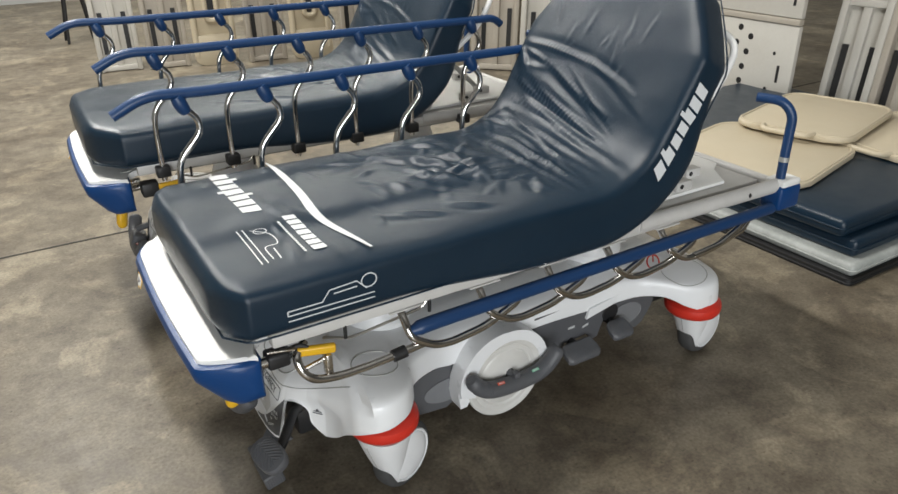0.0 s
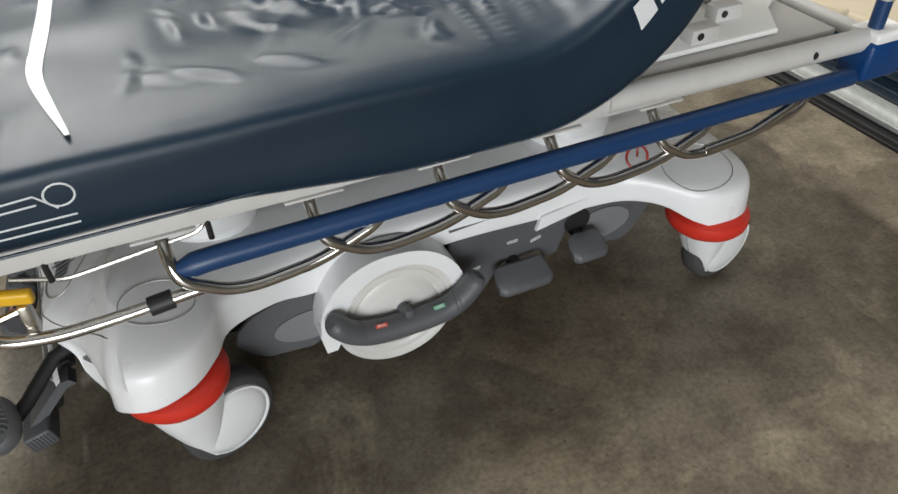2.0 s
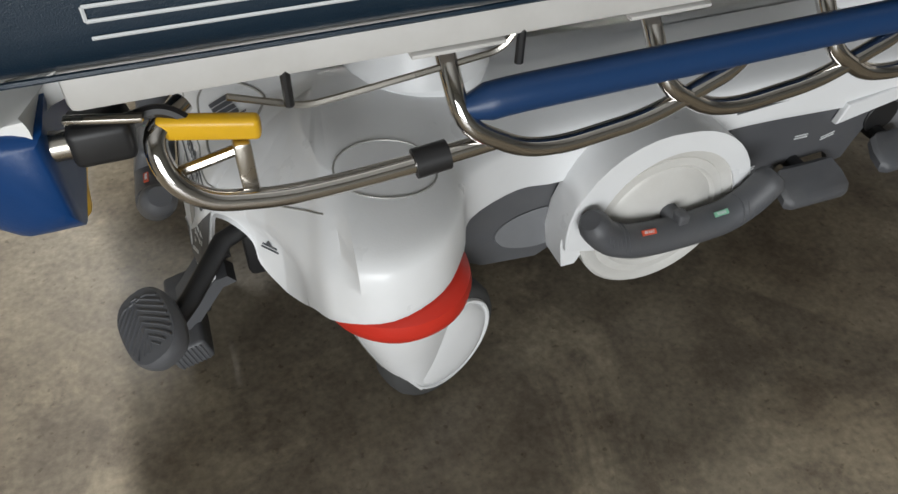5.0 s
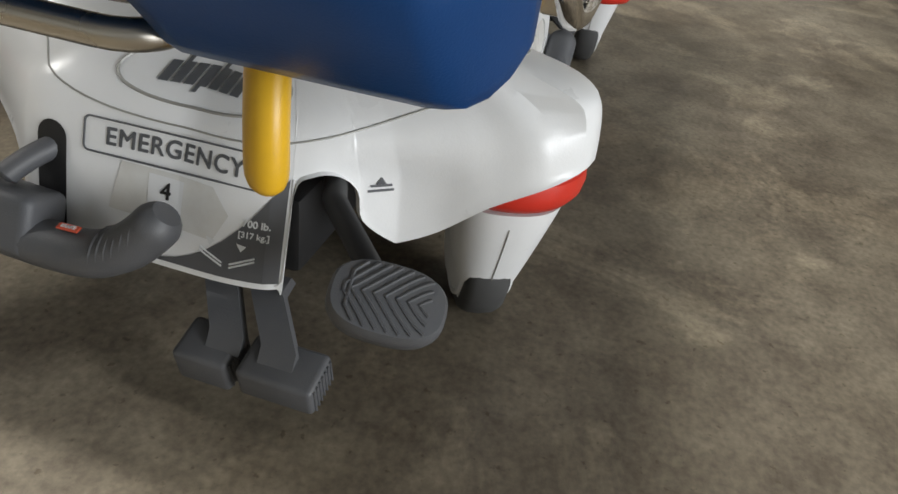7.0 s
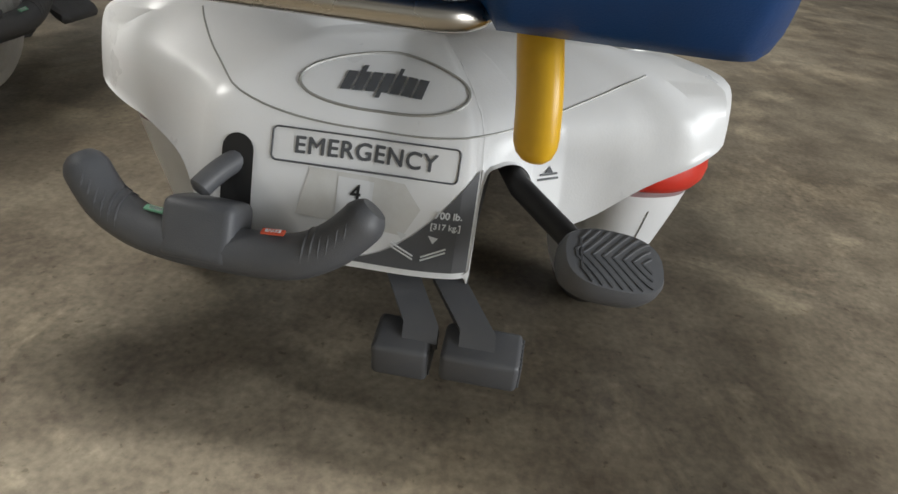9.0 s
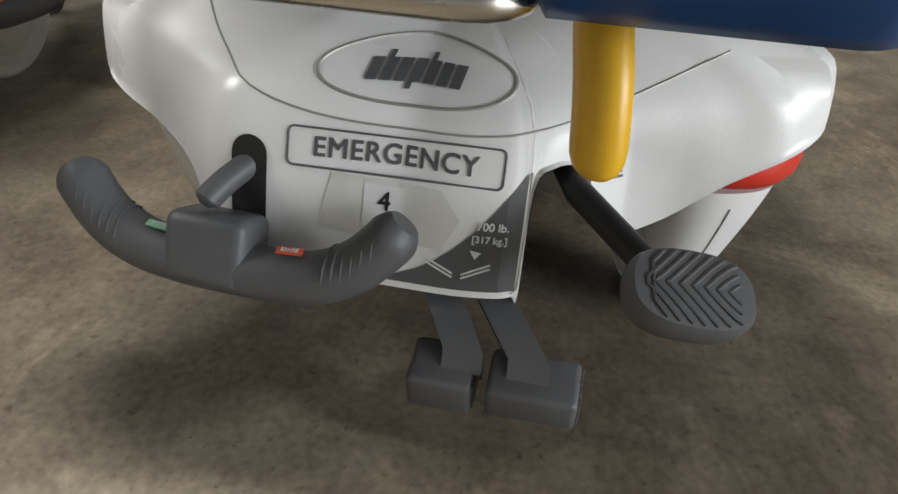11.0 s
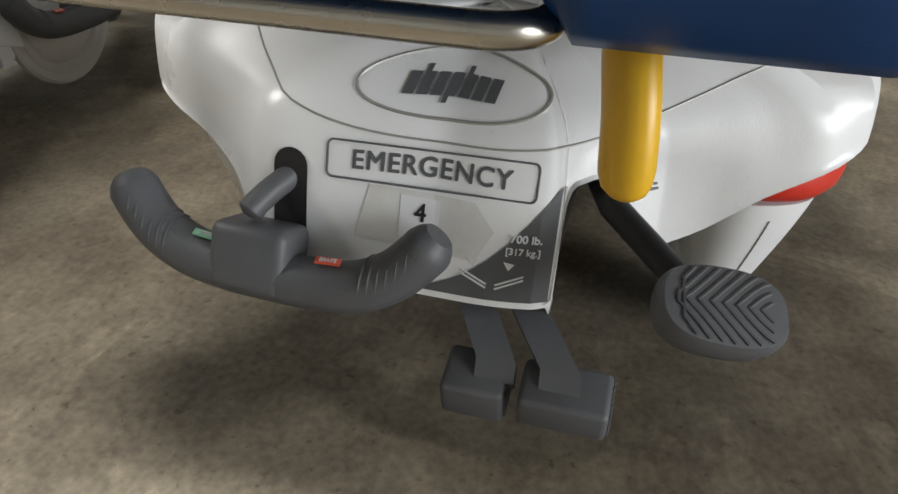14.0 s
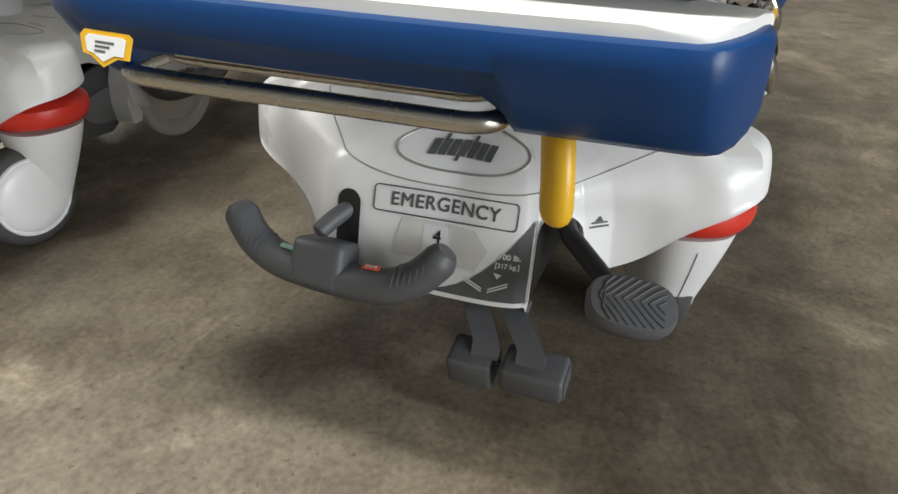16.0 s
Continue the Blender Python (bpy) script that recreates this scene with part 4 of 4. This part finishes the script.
tagged(build_stretcher(False, ((0.472, -0.310, 170), (0.478, 0.318, -40), (1.755, -0.290, 35), (1.755, 0.290, 60)), BED2, LIFT2),
       "white and blue wheeled hospital stretcher, both side rails raised")


# ---- mattresses ----
TOP, THICK, ANGLE, KNEE = 0.815, 0.152, radians(61), 1.165


def mattress_line():
    line = [(0.080 + (KNEE - 0.080) * i / 70, TOP) for i in range(71)]
    cx, cz, r = KNEE, TOP + 0.26, 0.26
    line += [(cx + r * math.sin(ANGLE * k / 22), cz - r * math.cos(ANGLE * k / 22)) for k in range(1, 23)]
    ex, ez = line[-1]
    line += [(ex + 0.47 * k / 42 * math.cos(ANGLE), ez + 0.47 * k / 42 * math.sin(ANGLE)) for k in range(1, 43)]
    run = [0.0]
    for a, b in zip(line, line[1:]):
        run.append(run[-1] + math.dist(a, b))
    return line, run


LINE, RUN = mattress_line()


def mattress_frame(s):
    """The point on the upper face's middle line at a run s, its direction and its normal."""
    x, z = float(np.interp(s, RUN, [p[0] for p in LINE])), float(np.interp(s, RUN, [p[1] for p in LINE]))
    x2, z2 = float(np.interp(s + 0.01, RUN, [p[0] for p in LINE])), float(np.interp(s + 0.01, RUN, [p[1] for p in LINE]))
    x1, z1 = float(np.interp(s - 0.01, RUN, [p[0] for p in LINE])), float(np.interp(s - 0.01, RUN, [p[1] for p in LINE]))
    d = Vector((x2 - x1, 0, z2 - z1)).normalized()
    return Vector((x, 0, z)), d, Vector((-d.z, 0, d.x))


def creases():
    """The folds of the cover, as start, end, bow, width and height in (run, width)."""
    rnd = random.Random(21)
    u = rnd.uniform
    made = []
    for k in range(24):                                   # slack seat: long soft folds drawn towards the near bend
        a, b = (u(0.62, 0.98), u(-0.05, 0.36)), (u(0.86, 1.12), u(-0.36, -0.05))
        f = u(0.35, 0.8)
        made.append((a, (a[0] + (b[0] - a[0]) * f, a[1] + (b[1] - a[1]) * f), u(-0.04, 0.04), u(0.009, 0.022), u(0.005, 0.013)))
    for k in range(40):                                   # small puckers in the seat
        c, a, ln = (u(0.56, 1.06), u(-0.32, 0.28)), u(0, 3.14), u(0.06, 0.17)
        made.append((c, (c[0] + ln * math.cos(a), c[1] + ln * math.sin(a)), u(-0.02, 0.02), u(0.008, 0.016), u(0.003, 0.009)))
    for k in range(30):                                   # long folds across the bend, lower on the near side
        f = k / 29
        near = (1.06 + 0.30 * f + u(-0.03, 0.03), u(-0.39, -0.16))
        far = (1.10 + 0.42 * f + u(-0.04, 0.05), u(0.08, 0.39))
        made.append((near, far, u(-0.035, 0.035), u(0.008, 0.016), u(0.0022, 0.0062) * (1.0 - 0.35 * f)))
    for k in range(8):                                    # short ones leaving the far edge
        p = (u(1.12, 1.52), u(0.33, 0.40))
        made.append((p, (p[0] - u(-0.02, 0.10), p[1] - u(0.10, 0.24)), u(-0.02, 0.02), u(0.007, 0.013), u(0.002, 0.005)))
    made.append(((1.530, 0.385), (1.490, -0.10), 0.03, 0.012, 0.0055))
    made.append(((1.500, -0.02), (1.440, -0.24), 0.02, 0.010, 0.0035))
    for k in range(12):                                   # thin upright creases on the back
        c, ln = (u(1.46, 1.62), u(-0.22, 0.26)), u(0.04, 0.12)
        made.append((c, (c[0] + ln, c[1] + u(-0.05, 0.05)), u(-0.015, 0.015), u(0.006, 0.011), u(0.0006, 0.0018)))
    for k in range(10):                                   # slack folds along the foot
        c, a = (u(0.22, 0.50), u(-0.33, 0.30)), u(-1.9, -1.2)
        ln = u(0.05, 0.16)
        made.append((c, (c[0] + ln * math.cos(a), c[1] + ln * math.sin(a)), u(-0.02, 0.02), u(0.008, 0.02), u(0.0015, 0.005)))
    return made


def crease_field():
    gs, gy = np.linspace(0, RUN[-1], 420), np.linspace(-0.42, 0.42, 230)
    grid = np.zeros((420, 230))
    for (s0, y0), (s1, y1), bow, w, h in creases():
        ln = math.hypot(s1 - s0, y1 - y0)
        nx, ny = -(y1 - y0) / ln, (s1 - s0) / ln
        mx, my = (s0 + s1) / 2 + nx * bow, (y0 + y1) / 2 + ny * bow
        i0, i1 = np.searchsorted(gs, (min(s0, s1, mx) - 0.06, max(s0, s1, mx) + 0.06))
        j0, j1 = np.searchsorted(gy, (min(y0, y1, my) - 0.06, max(y0, y1, my) + 0.06))
        if i1 <= i0 or j1 <= j0:
            continue
        ss, yy = np.meshgrid(gs[i0:i1], gy[j0:j1], indexing="ij")
        best, off, along = np.full(ss.shape, 9.0), np.zeros(ss.shape), np.zeros(ss.shape)
        for t in np.linspace(0, 1, 30):
            px = (1 - t) ** 2 * s0 + 2 * t * (1 - t) * mx + t * t * s1
            py = (1 - t) ** 2 * y0 + 2 * t * (1 - t) * my + t * t * y1
            d = np.hypot(ss - px, yy - py)
            near = d < best
            best = np.where(near, d, best)
            off = np.where(near, (ss - px) * nx + (yy - py) * ny, off)
            along = np.where(near, t, along)
        side = np.sign(off) * best
        fade = np.sin(np.pi * np.clip(along, 0.02, 0.98)) ** 0.7
        grid[i0:i1, j0:j1] += h * fade * (np.exp(-(side / w) ** 2) - 0.55 * np.exp(-((side - 1.5 * w) / (1.3 * w)) ** 2))
    return gs, gy, grid


CREASE_S, CREASE_Y, CREASE = crease_field()


def wrinkle(s, y, amount):
    """Height of the cover's folds at run s and width y."""
    i = max(0.0, min(418.99, s / CREASE_S[-1] * 419))
    j = max(0.0, min(228.99, (y + 0.42) / 0.84 * 229))
    a, b = int(i), int(j)
    f, g = i - a, j - b
    h = (CREASE[a, b] * (1 - f) + CREASE[a + 1, b] * f) * (1 - g) + (CREASE[a, b + 1] * (1 - f) + CREASE[a + 1, b + 1] * f) * g
    return float(h) * amount + 0.007 * noise.noise(Vector((s * 3.1, y * 3.3, 1.7))) + 0.0022 * amount * noise.noise(Vector((s * 9.0, y * 8.0, 4.2)))


def cross_section(n):
    """Points round a mattress's section from -1 to 1, closer together on the upper face."""
    turn = np.linspace(0, 2 * math.pi, 6001)
    c, q = np.cos(turn), np.sin(turn)
    y, t = np.sign(c) * np.abs(c) ** 0.26, np.sign(q) * np.abs(q) ** 0.30
    step = np.hypot(np.diff(y) * 0.40, np.diff(t) * 0.076) * np.where(t[1:] > 0.5, 3.0, 1.0)
    run = np.concatenate(([0], np.cumsum(step)))
    at = np.linspace(0, run[-1], n, endpoint=False)
    return list(zip(np.interp(at, run, y), np.interp(at, run, t)))


def mattress(label, m, amount, chamfer):
    total, rings, section = RUN[-1], [], cross_section(220)
    ends = [0.0, 0.003, 0.008, 0.016, 0.028]
    stops = ends + list(np.linspace(0.04, total - 0.04, 280)) + [total - e for e in ends[::-1]]
    for s in stops:
        p, d, nrm = mattress_frame(s)
        e = min(s, total - s)
        cut = chamfer if s < total / 2 else 0.15
        half = 0.404 - cut * max(0.0, 1 - e / (cut * (0.85 if s < total / 2 else 1.5))) ** 1.15
        soft = 0.030 * (1 - min(1.0, e / 0.034)) ** 2
        w = max(0.0, min(1.0, (s - 0.40) / 0.55)) * max(0.0, min(1.0, (1.55 - s) / 0.25))
        slump, ring = w * w * (3 - 2 * w), []
        for c, sn in section:
            y, t = c * (half - soft), sn * (THICK / 2 - soft) - THICK / 2
            hang = slump * max(0.0, min(1.0, -sn + 0.2))
            t -= 0.036 * hang
            y *= 1 + 0.040 * hang
            rise = wrinkle(s, y, amount) * max(0.0, min(1.0, (t + 0.055) / 0.05)) * min(1.0, e / 0.05)
            crown = 0.006 * (1 - (y / 0.4) ** 2) if t > -0.02 else 0.0
            bulge = 0.003 * math.sin(s * 5.0) * abs(c) ** 4 * math.copysign(1, c)
            ring.append(p + nrm * (t + rise + crown) + Vector((0, y + bulge + CY, 0)))
        rings.append(ring)
    ob = part("mattress", loft(rings), VINYL, smooth=False)
    ob.data.shade_smooth()
    ob.matrix_basis = m
    return tagged(ob, label, "mattress", "stretcher mattresses")


def on_mattress(s, y, lift=0.0018, amount=1.0):
    p, d, nrm = mattress_frame(s)
    return p + nrm * (wrinkle(s, y, amount) + 0.006 * (1 - (y / 0.4) ** 2) + lift) + Vector((0, y + CY, 0))


def top_ribbon(points, width, amount=1.0, name="print_line", parent=None, wide=None):
    """A printed line on the upper face, through (run, width) points."""
    pts = spline(points, 8)
    bm = bmesh.new()
    rows = []
    for i, (s, y) in enumerate(pts):
        a, b = pts[max(0, i - 1)], pts[min(len(pts) - 1, i + 1)]
        dx, dy = b[0] - a[0], b[1] - a[1]
        ln = math.hypot(dx, dy) or 1
        w = width * (wide(i / (len(pts) - 1)) if wide else 1)
        rows.append([bm.verts.new(on_mattress(s - dy / ln * w * k, y + dx / ln * w * k, 0.0018, amount)) for k in (-0.5, 0, 0.5)])
    for p, q in zip(rows, rows[1:]):
        for k in range(2):
            bm.faces.new((p[k], p[k + 1], q[k + 1], q[k]))
    return part(name, bm, PRINT_WHITE, parent, "white print on the vinyl")


main = mattress("navy vinyl mattress, raised wrinkled back, white printed symbols", Matrix(), 1.0, 0.075)


def piping(parent, chamfer):
    """The welded seam round the upper edge of a mattress cover."""
    total, pts = RUN[-1], []
    for side in (-1, 1):
        run = [0.012 + (total - 0.024) * i / 90 for i in range(91)]
        for s in run[::side]:
            p, d, nrm = mattress_frame(s)
            e = min(s, total - s)
            cut = chamfer if s < total / 2 else 0.15
            half = 0.404 - cut * max(0.0, 1 - e / (cut * (0.85 if s < total / 2 else 1.5))) ** 1.15
            pts.append(p - nrm * (THICK * 0.90) + Vector((0, side * -(half + 0.003 * math.sin(s * 5.0) - 0.0015) + CY, 0)))
    return part("seam", tube(pts + pts[:1], 0.0028, 6), VINYL, parent)


second = mattress("plain navy vinyl mattress with raised back on stretcher", BED2 @ pose(-0.03, 0, LIFT2), 0.55, 0.13)
piping(main, 0.075)
piping(second, 0.13)


def side_print(points, width=0.004):
    """A printed line on the near side of the mattress, through (x, z) points."""
    return tube([(x, -0.4075 + CY, z) for x, z in points], width / 2, 5)


def mattress_prints(parent):
    top_ribbon([(0.378, 0.385), (0.380, 0.30), (0.376, 0.207), (0.366, 0.046), (0.352, -0.09), (0.352, -0.165), (0.368, -0.26), (0.390, -0.363)], 0.026, parent=parent, name="stripe",
               wide=lambda t: 0.25 + 0.75 * math.sin(math.pi * min(1, max(0, t))) ** 0.8)
    for (s0, y0), length, height, rows in (((0.212, 0.170), 0.365, 0.082, WORD), ((0.282, -0.195), 0.235, 0.052, ((0, 0),) * 7)):
        logo = block_word(Matrix(), PRINT_WHITE, parent, length, height, "logo", rows)
        for v in logo.data.vertices:
            v.co = on_mattress(s0 + v.co.y, y0 - v.co.x)
    logo = block_word(Matrix(), PRINT_WHITE, parent, 0.20, 0.010, "small_print", ((0, 0),) * 16)
    for v in logo.data.vertices:
        v.co = on_mattress(0.247 + v.co.y, -0.20 - v.co.x)
    # brand mark up the side of the back
    logo = block_word(Matrix(), PRINT_WHITE, parent, 0.275, 0.084, "logo")
    for v in logo.data.vertices:
        p, d, nrm = mattress_frame(1.410 + v.co.x)
        v.co = p + nrm * (v.co.y - 0.066) + Vector((0, -0.4085 + CY, 0))
    # lying figures reduced to plain bars and rings
    for (s0, y0), k in (((0.150, -0.205), 1.2),):
        for pts in ([(0.0, 0.085), (0.0, -0.085)], [(-0.012, 0.085), (-0.012, -0.085)], [(0.014, 0.075), (0.016, 0.02), (0.045, 0.01), (0.045, -0.04), (0.014, -0.075)], [(0.028, 0.08), (0.03, 0.03)]):
            top_ribbon([(s0 + a * k, y0 - b * k) for a, b in pts], 0.0035, parent=parent, name="symbol")
        top_ribbon([(s0 + 0.038 + 0.016 * math.sin(a), y0 + 0.075 + 0.016 * math.cos(a)) for a in np.linspace(0, 6.28, 12)], 0.003, parent=parent, name="symbol")
    x0, z0 = 0.345, 0.722
    for pts in ([(-0.115, 0.0), (0.105, 0.0)], [(-0.115, -0.014), (0.105, -0.014)], [(-0.115, 0.012), (-0.03, 0.012), (-0.01, 0.038), (0.06, 0.042), (0.085, 0.016)], [(-0.115, 0.0), (-0.115, 0.012)], [(0.0, 0.026), (0.06, 0.028)],
                [(0.092 + 0.02 * math.cos(a), 0.036 + 0.018 * math.sin(a)) for a in np.linspace(0, 6.28, 16)]):
        part("symbol", side_print([(x0 + a, z0 + b) for a, b in pts], 0.0034), PRINT_WHITE, parent, "white printed outline symbol")


mattress_prints(main)


# ---- things at the back of the hall ----
def rounded_board(x0, x1, y0, y1, z, thick, r=0.12, tilt=0.0, turn=0.0, slot=True, mat=CREAM, name="headboard", label="cream moulded plastic bed end panel lying flat"):
    """A moulded board with round corners, a raised rim and a hand slot."""
    w, d = x1 - x0, y1 - y0
    pts = round_rect(0, 0, w / 2, d / 2, r, 6)
    m = pose((x0 + x1) / 2, (y0 + y1) / 2, z, tilt, 0, turn)
    root = thing(name, label, "headboard", "flat headboards", m)
    part("board", prism(pts, 0, thick, thick * 0.4, 3), mat, root)
    rim = tube([(x, y, thick) for x, y in [(a * 0.96, b * 0.96) for a, b in pts + pts[:1]]], thick * 0.25, 8)
    part("rim", rim, mat, root)
    if slot:
        loop = rounded([(-w / 2 + 0.02, -0.14, thick), (-w / 2 - 0.055, -0.12, thick), (-w / 2 - 0.055, 0.12, thick), (-w / 2 + 0.02, 0.14, thick)], 0.05)
        part("grip", tube(loop, 0.016, 10), mat, root)
    return root


def flat_mattress(x0, x1, y0, y1, z0, z1, mat, label):
    bm = box(x0, x1, y0, y1, z0, z1, 0.03, 4)
    bmesh.ops.subdivide_edges(bm, edges=[e for e in bm.edges if e.calc_length() > 0.3], cuts=6, use_grid_fill=True)
    for v in bm.verts:
        v.co.z += 0.008 * noise.noise(v.co * 3.0) * (1 if v.co.z > (z0 + z1) / 2 else 0)
    ob = tagged(part("flat_mattress", bm, mat), label, "mattress", "stacked mattresses")
    part("piping", tube([(x, y, (z0 + z1) / 2) for x, y in round_rect((x0 + x1) / 2, (y0 + y1) / 2, (x1 - x0) / 2 + 0.002, (y1 - y0) / 2 + 0.002, 0.03) + [round_rect((x0 + x1) / 2, (y0 + y1) / 2, (x1 - x0) / 2 + 0.002, (y1 - y0) / 2 + 0.002, 0.03)[0]]], 0.004, 6), mat, ob)
    return ob


GREYPALE = material("pale_grey_vinyl", (0.42, 0.44, 0.42), 0.45, grain=0.1, stain=(0.20, 0.21, 0.2), stain_scale=6, stain_amount=0.6)
# lowest layer is a thin plain black slab
flat_mattress(2.76, 4.7, -0.31, 1.75, 0.0, 0.026, DARK, "thin black layer under the mattress stack")
flat_mattress(2.79, 4.7, -0.30, 1.75, 0.026, 0.092, GREYPALE, "pale grey covered mattress at the bottom of the stack")
flat_mattress(2.84, 4.7, -0.26, 1.75, 0.092, 0.182, VINYL, "dark navy vinyl mattress in a stack")
flat_mattress(2.80, 4.7, -0.21, 1.75, 0.182, 0.270, VINYL, "dark navy vinyl mattress on top of the stack")
rounded_board(2.79, 3.65, 0.18, 0.97, 0.276, 0.03, 0.14, turn=13.5)
rounded_board(3.50, 4.40, 0.41, 1.06, 0.322, 0.03, 0.12, turn=14.5)
rounded_board(3.72, 4.62, -0.12, 0.62, 0.276, 0.03, 0.14, turn=-4)


def peg_panel():
    """A tall off-white steel panel with rows of round holes."""
    m = pose(4.52, 1.94, 0.0, 0, 0, 0)
    root = thing("perforated_panel", "tall off-white enamelled steel panel with round holes", "screen", "", m)
    part("upper_sheet", box(-0.02, 0.02, -0.62, 0.62, 0.78, 1.75, 0.006), OFFWHITE, root)
    part("ledge", box(-0.035, 0.02, -0.62, 0.62, 0.735, 0.775, 0.005), BEIGE, root, "beige ledge")
    part("lower_sheet", box(-0.02, 0.02, -0.62, 0.62, 0.0, 0.73, 0.006), OFFWHITE, root)
    # openings are not cut: dark discs and bars paint the shade in them
    for k in range(8):
        y, z = -0.15 - (0.105 if k in (1, 3, 5) else 0.0) - (0.05 if k > 5 else -0.01 * k), 0.67 - 0.055 * k - (0.05 if k > 5 else 0.0) - (0.06 if k > 6 else 0.0)
        part("hole_shade", moved(lathe([(0.0, 0.002), (0.021, 0.002), (0.023, 0.0)], 16), pose(-0.0205, y, z, 0, -90, 0)), DARK, root)
    for y, z in ((-0.46, 0.528), (-0.43, 0.273)):
        part("hole_shade", moved(lathe([(0.0, 0.002), (0.012, 0.002), (0.013, 0.0)], 12), pose(-0.0205, y, z, 0, -90, 0)), DARK, root)
    part("slot", box(-0.0225, -0.0200, -0.52, -0.50, 0.33, 0.45), DARK, root, smooth=False)
    part("slot", box(-0.0225, -0.0200, -0.56, -0.54, 0.86, 0.97), DARK, root, smooth=False)
    return root


peg_panel()


def side_frame(m, h, w, mat, label, slots=2):
    """A bed side frame stood on end: a shallow tray with rails and long slots."""
    root = thing("bedstead", label, "bed frame", "stored bed frames", m)
    part("back", box(-w / 2, w / 2, 0.02, 0.04, 0, h, 0.004), mat, root)
    for x in (-w / 2, w / 2 - 0.05):
        part("upright", box(x, x + 0.05, -0.05, 0.045, 0, h + 0.02, 0.012, 2), mat, root)
    part("middle_rail", box(-0.03, 0.03, -0.02, 0.035, 0.02, h, 0.008), mat, root)
    # dark bars on the uncut back sheet paint the shade of long slots
    for k in range(slots):
        z0 = h * (0.10 + 0.42 * k)
        for x in (-w * 0.27, w * 0.27):
            part("slot", box(x - 0.022, x + 0.022, 0.014, 0.022, z0, z0 + h * 0.24, 0.0), DARK, root, smooth=False)
    for z in (0.03, h * 0.5, h - 0.05):
        part("cross_rail", box(-w / 2 + 0.04, w / 2 - 0.04, -0.03, 0.03, z - 0.025, z + 0.025, 0.006), mat, root)
    return root


def side_guard(m, h, w, mat, label):
    """A moulded bed side guard stood on end, with a D-shaped opening."""
    root = thing("cot_side", label, "bed rail", "stored bed rails", m)
    for z0, z1 in ((0.0, 0.30), (h - 0.32, h)):
        part("panel", moved(prism(round_rect(0, (z0 + z1) / 2, w / 2, (z1 - z0) / 2, 0.09, 6), 0, 0.05, 0.012, 2), pose(0, 0, 0, 90, 0, 0)), mat, root)
    for x in (-w / 2 + 0.035, w / 2 - 0.035):
        part("bar", tube([(x, -0.025, 0.1), (x, -0.025, h - 0.1)], 0.034, 10), mat, root)
    # dark sheet paints the shade inside the D-shaped opening
    part("recess_shade", box(-w * 0.10, w * 0.10, -0.054, -0.046, h * 0.32, h * 0.72, 0.0), DARK, root, smooth=False)
    part("inner_frame", tube(rounded([(-w * 0.13, -0.05, h * 0.78), (-w * 0.13, -0.05, h * 0.30), (w * 0.13, -0.05, h * 0.30), (w * 0.13, -0.05, h * 0.78)], 0.06), 0.028, 10), mat, root)
    part("back_sheet", box(-w * 0.42, w * 0.42, -0.02, 0.0, 0.25, h - 0.25, 0.004), mat, root)
    return root


# row behind the stretchers
x = 0.86
for k in range(9):
    y = 6.25 - 0.12 * k
    if k in (0, 1, 3, 5):
        side_frame(pose(x, y, 0, -4, 0, -6), 1.65 + 0.03 * (k % 3), 0.40, (OFFWHITE, BEIGE)[k % 2], "tall off-white steel bed frame stood on end")
        x += 0.45
    else:
        side_guard(pose(x, y, 0, -4, 0, -6), 1.45, 0.44, CREAM, "cream plastic bed side guard stood on end")
        x += 0.50
for k in range(5):
    side_frame(pose(3.95 + 0.21 * k, 4.15 - 0.50 * k, 0, -8, 0, -48), 1.7, 0.46, (BEIGE, OFFWHITE)[k % 2], "beige steel bed frame leaning in a row")
for k in range(9):
    side_frame(pose(4.84 + 0.07 * k, 1.12 - 0.33 * k, 0, -9, 0, -80), 1.75, 0.34, (BEIGE, OFFWHITE)[(k + 1) % 2], "beige steel bed frame leaning in a row")


def stool():
    root = thing("stool", "dark metal stool on splayed legs", "stool", "", pose(0.74, 8.3, 0))
    part("seat", moved(lathe([(0.0, 0.0), (0.17, 0.0), (0.18, 0.02), (0.17, 0.05), (0.0, 0.055)], 24), Matrix.Translation((0, 0, 0.60))), DARK, root)
    for a in range(45, 405, 90):
        c, s = math.cos(radians(a)), math.sin(radians(a))
        part("leg", tube([(0.12 * c, 0.12 * s, 0.60), (0.22 * c, 0.22 * s, 0.0)], 0.016, 8), DARK, root)
    part("foot_ring", tube([(0.19 * math.cos(radians(a)), 0.19 * math.sin(radians(a)), 0.2) for a in range(0, 361, 20)], 0.01, 8), DARK, root)


stool()
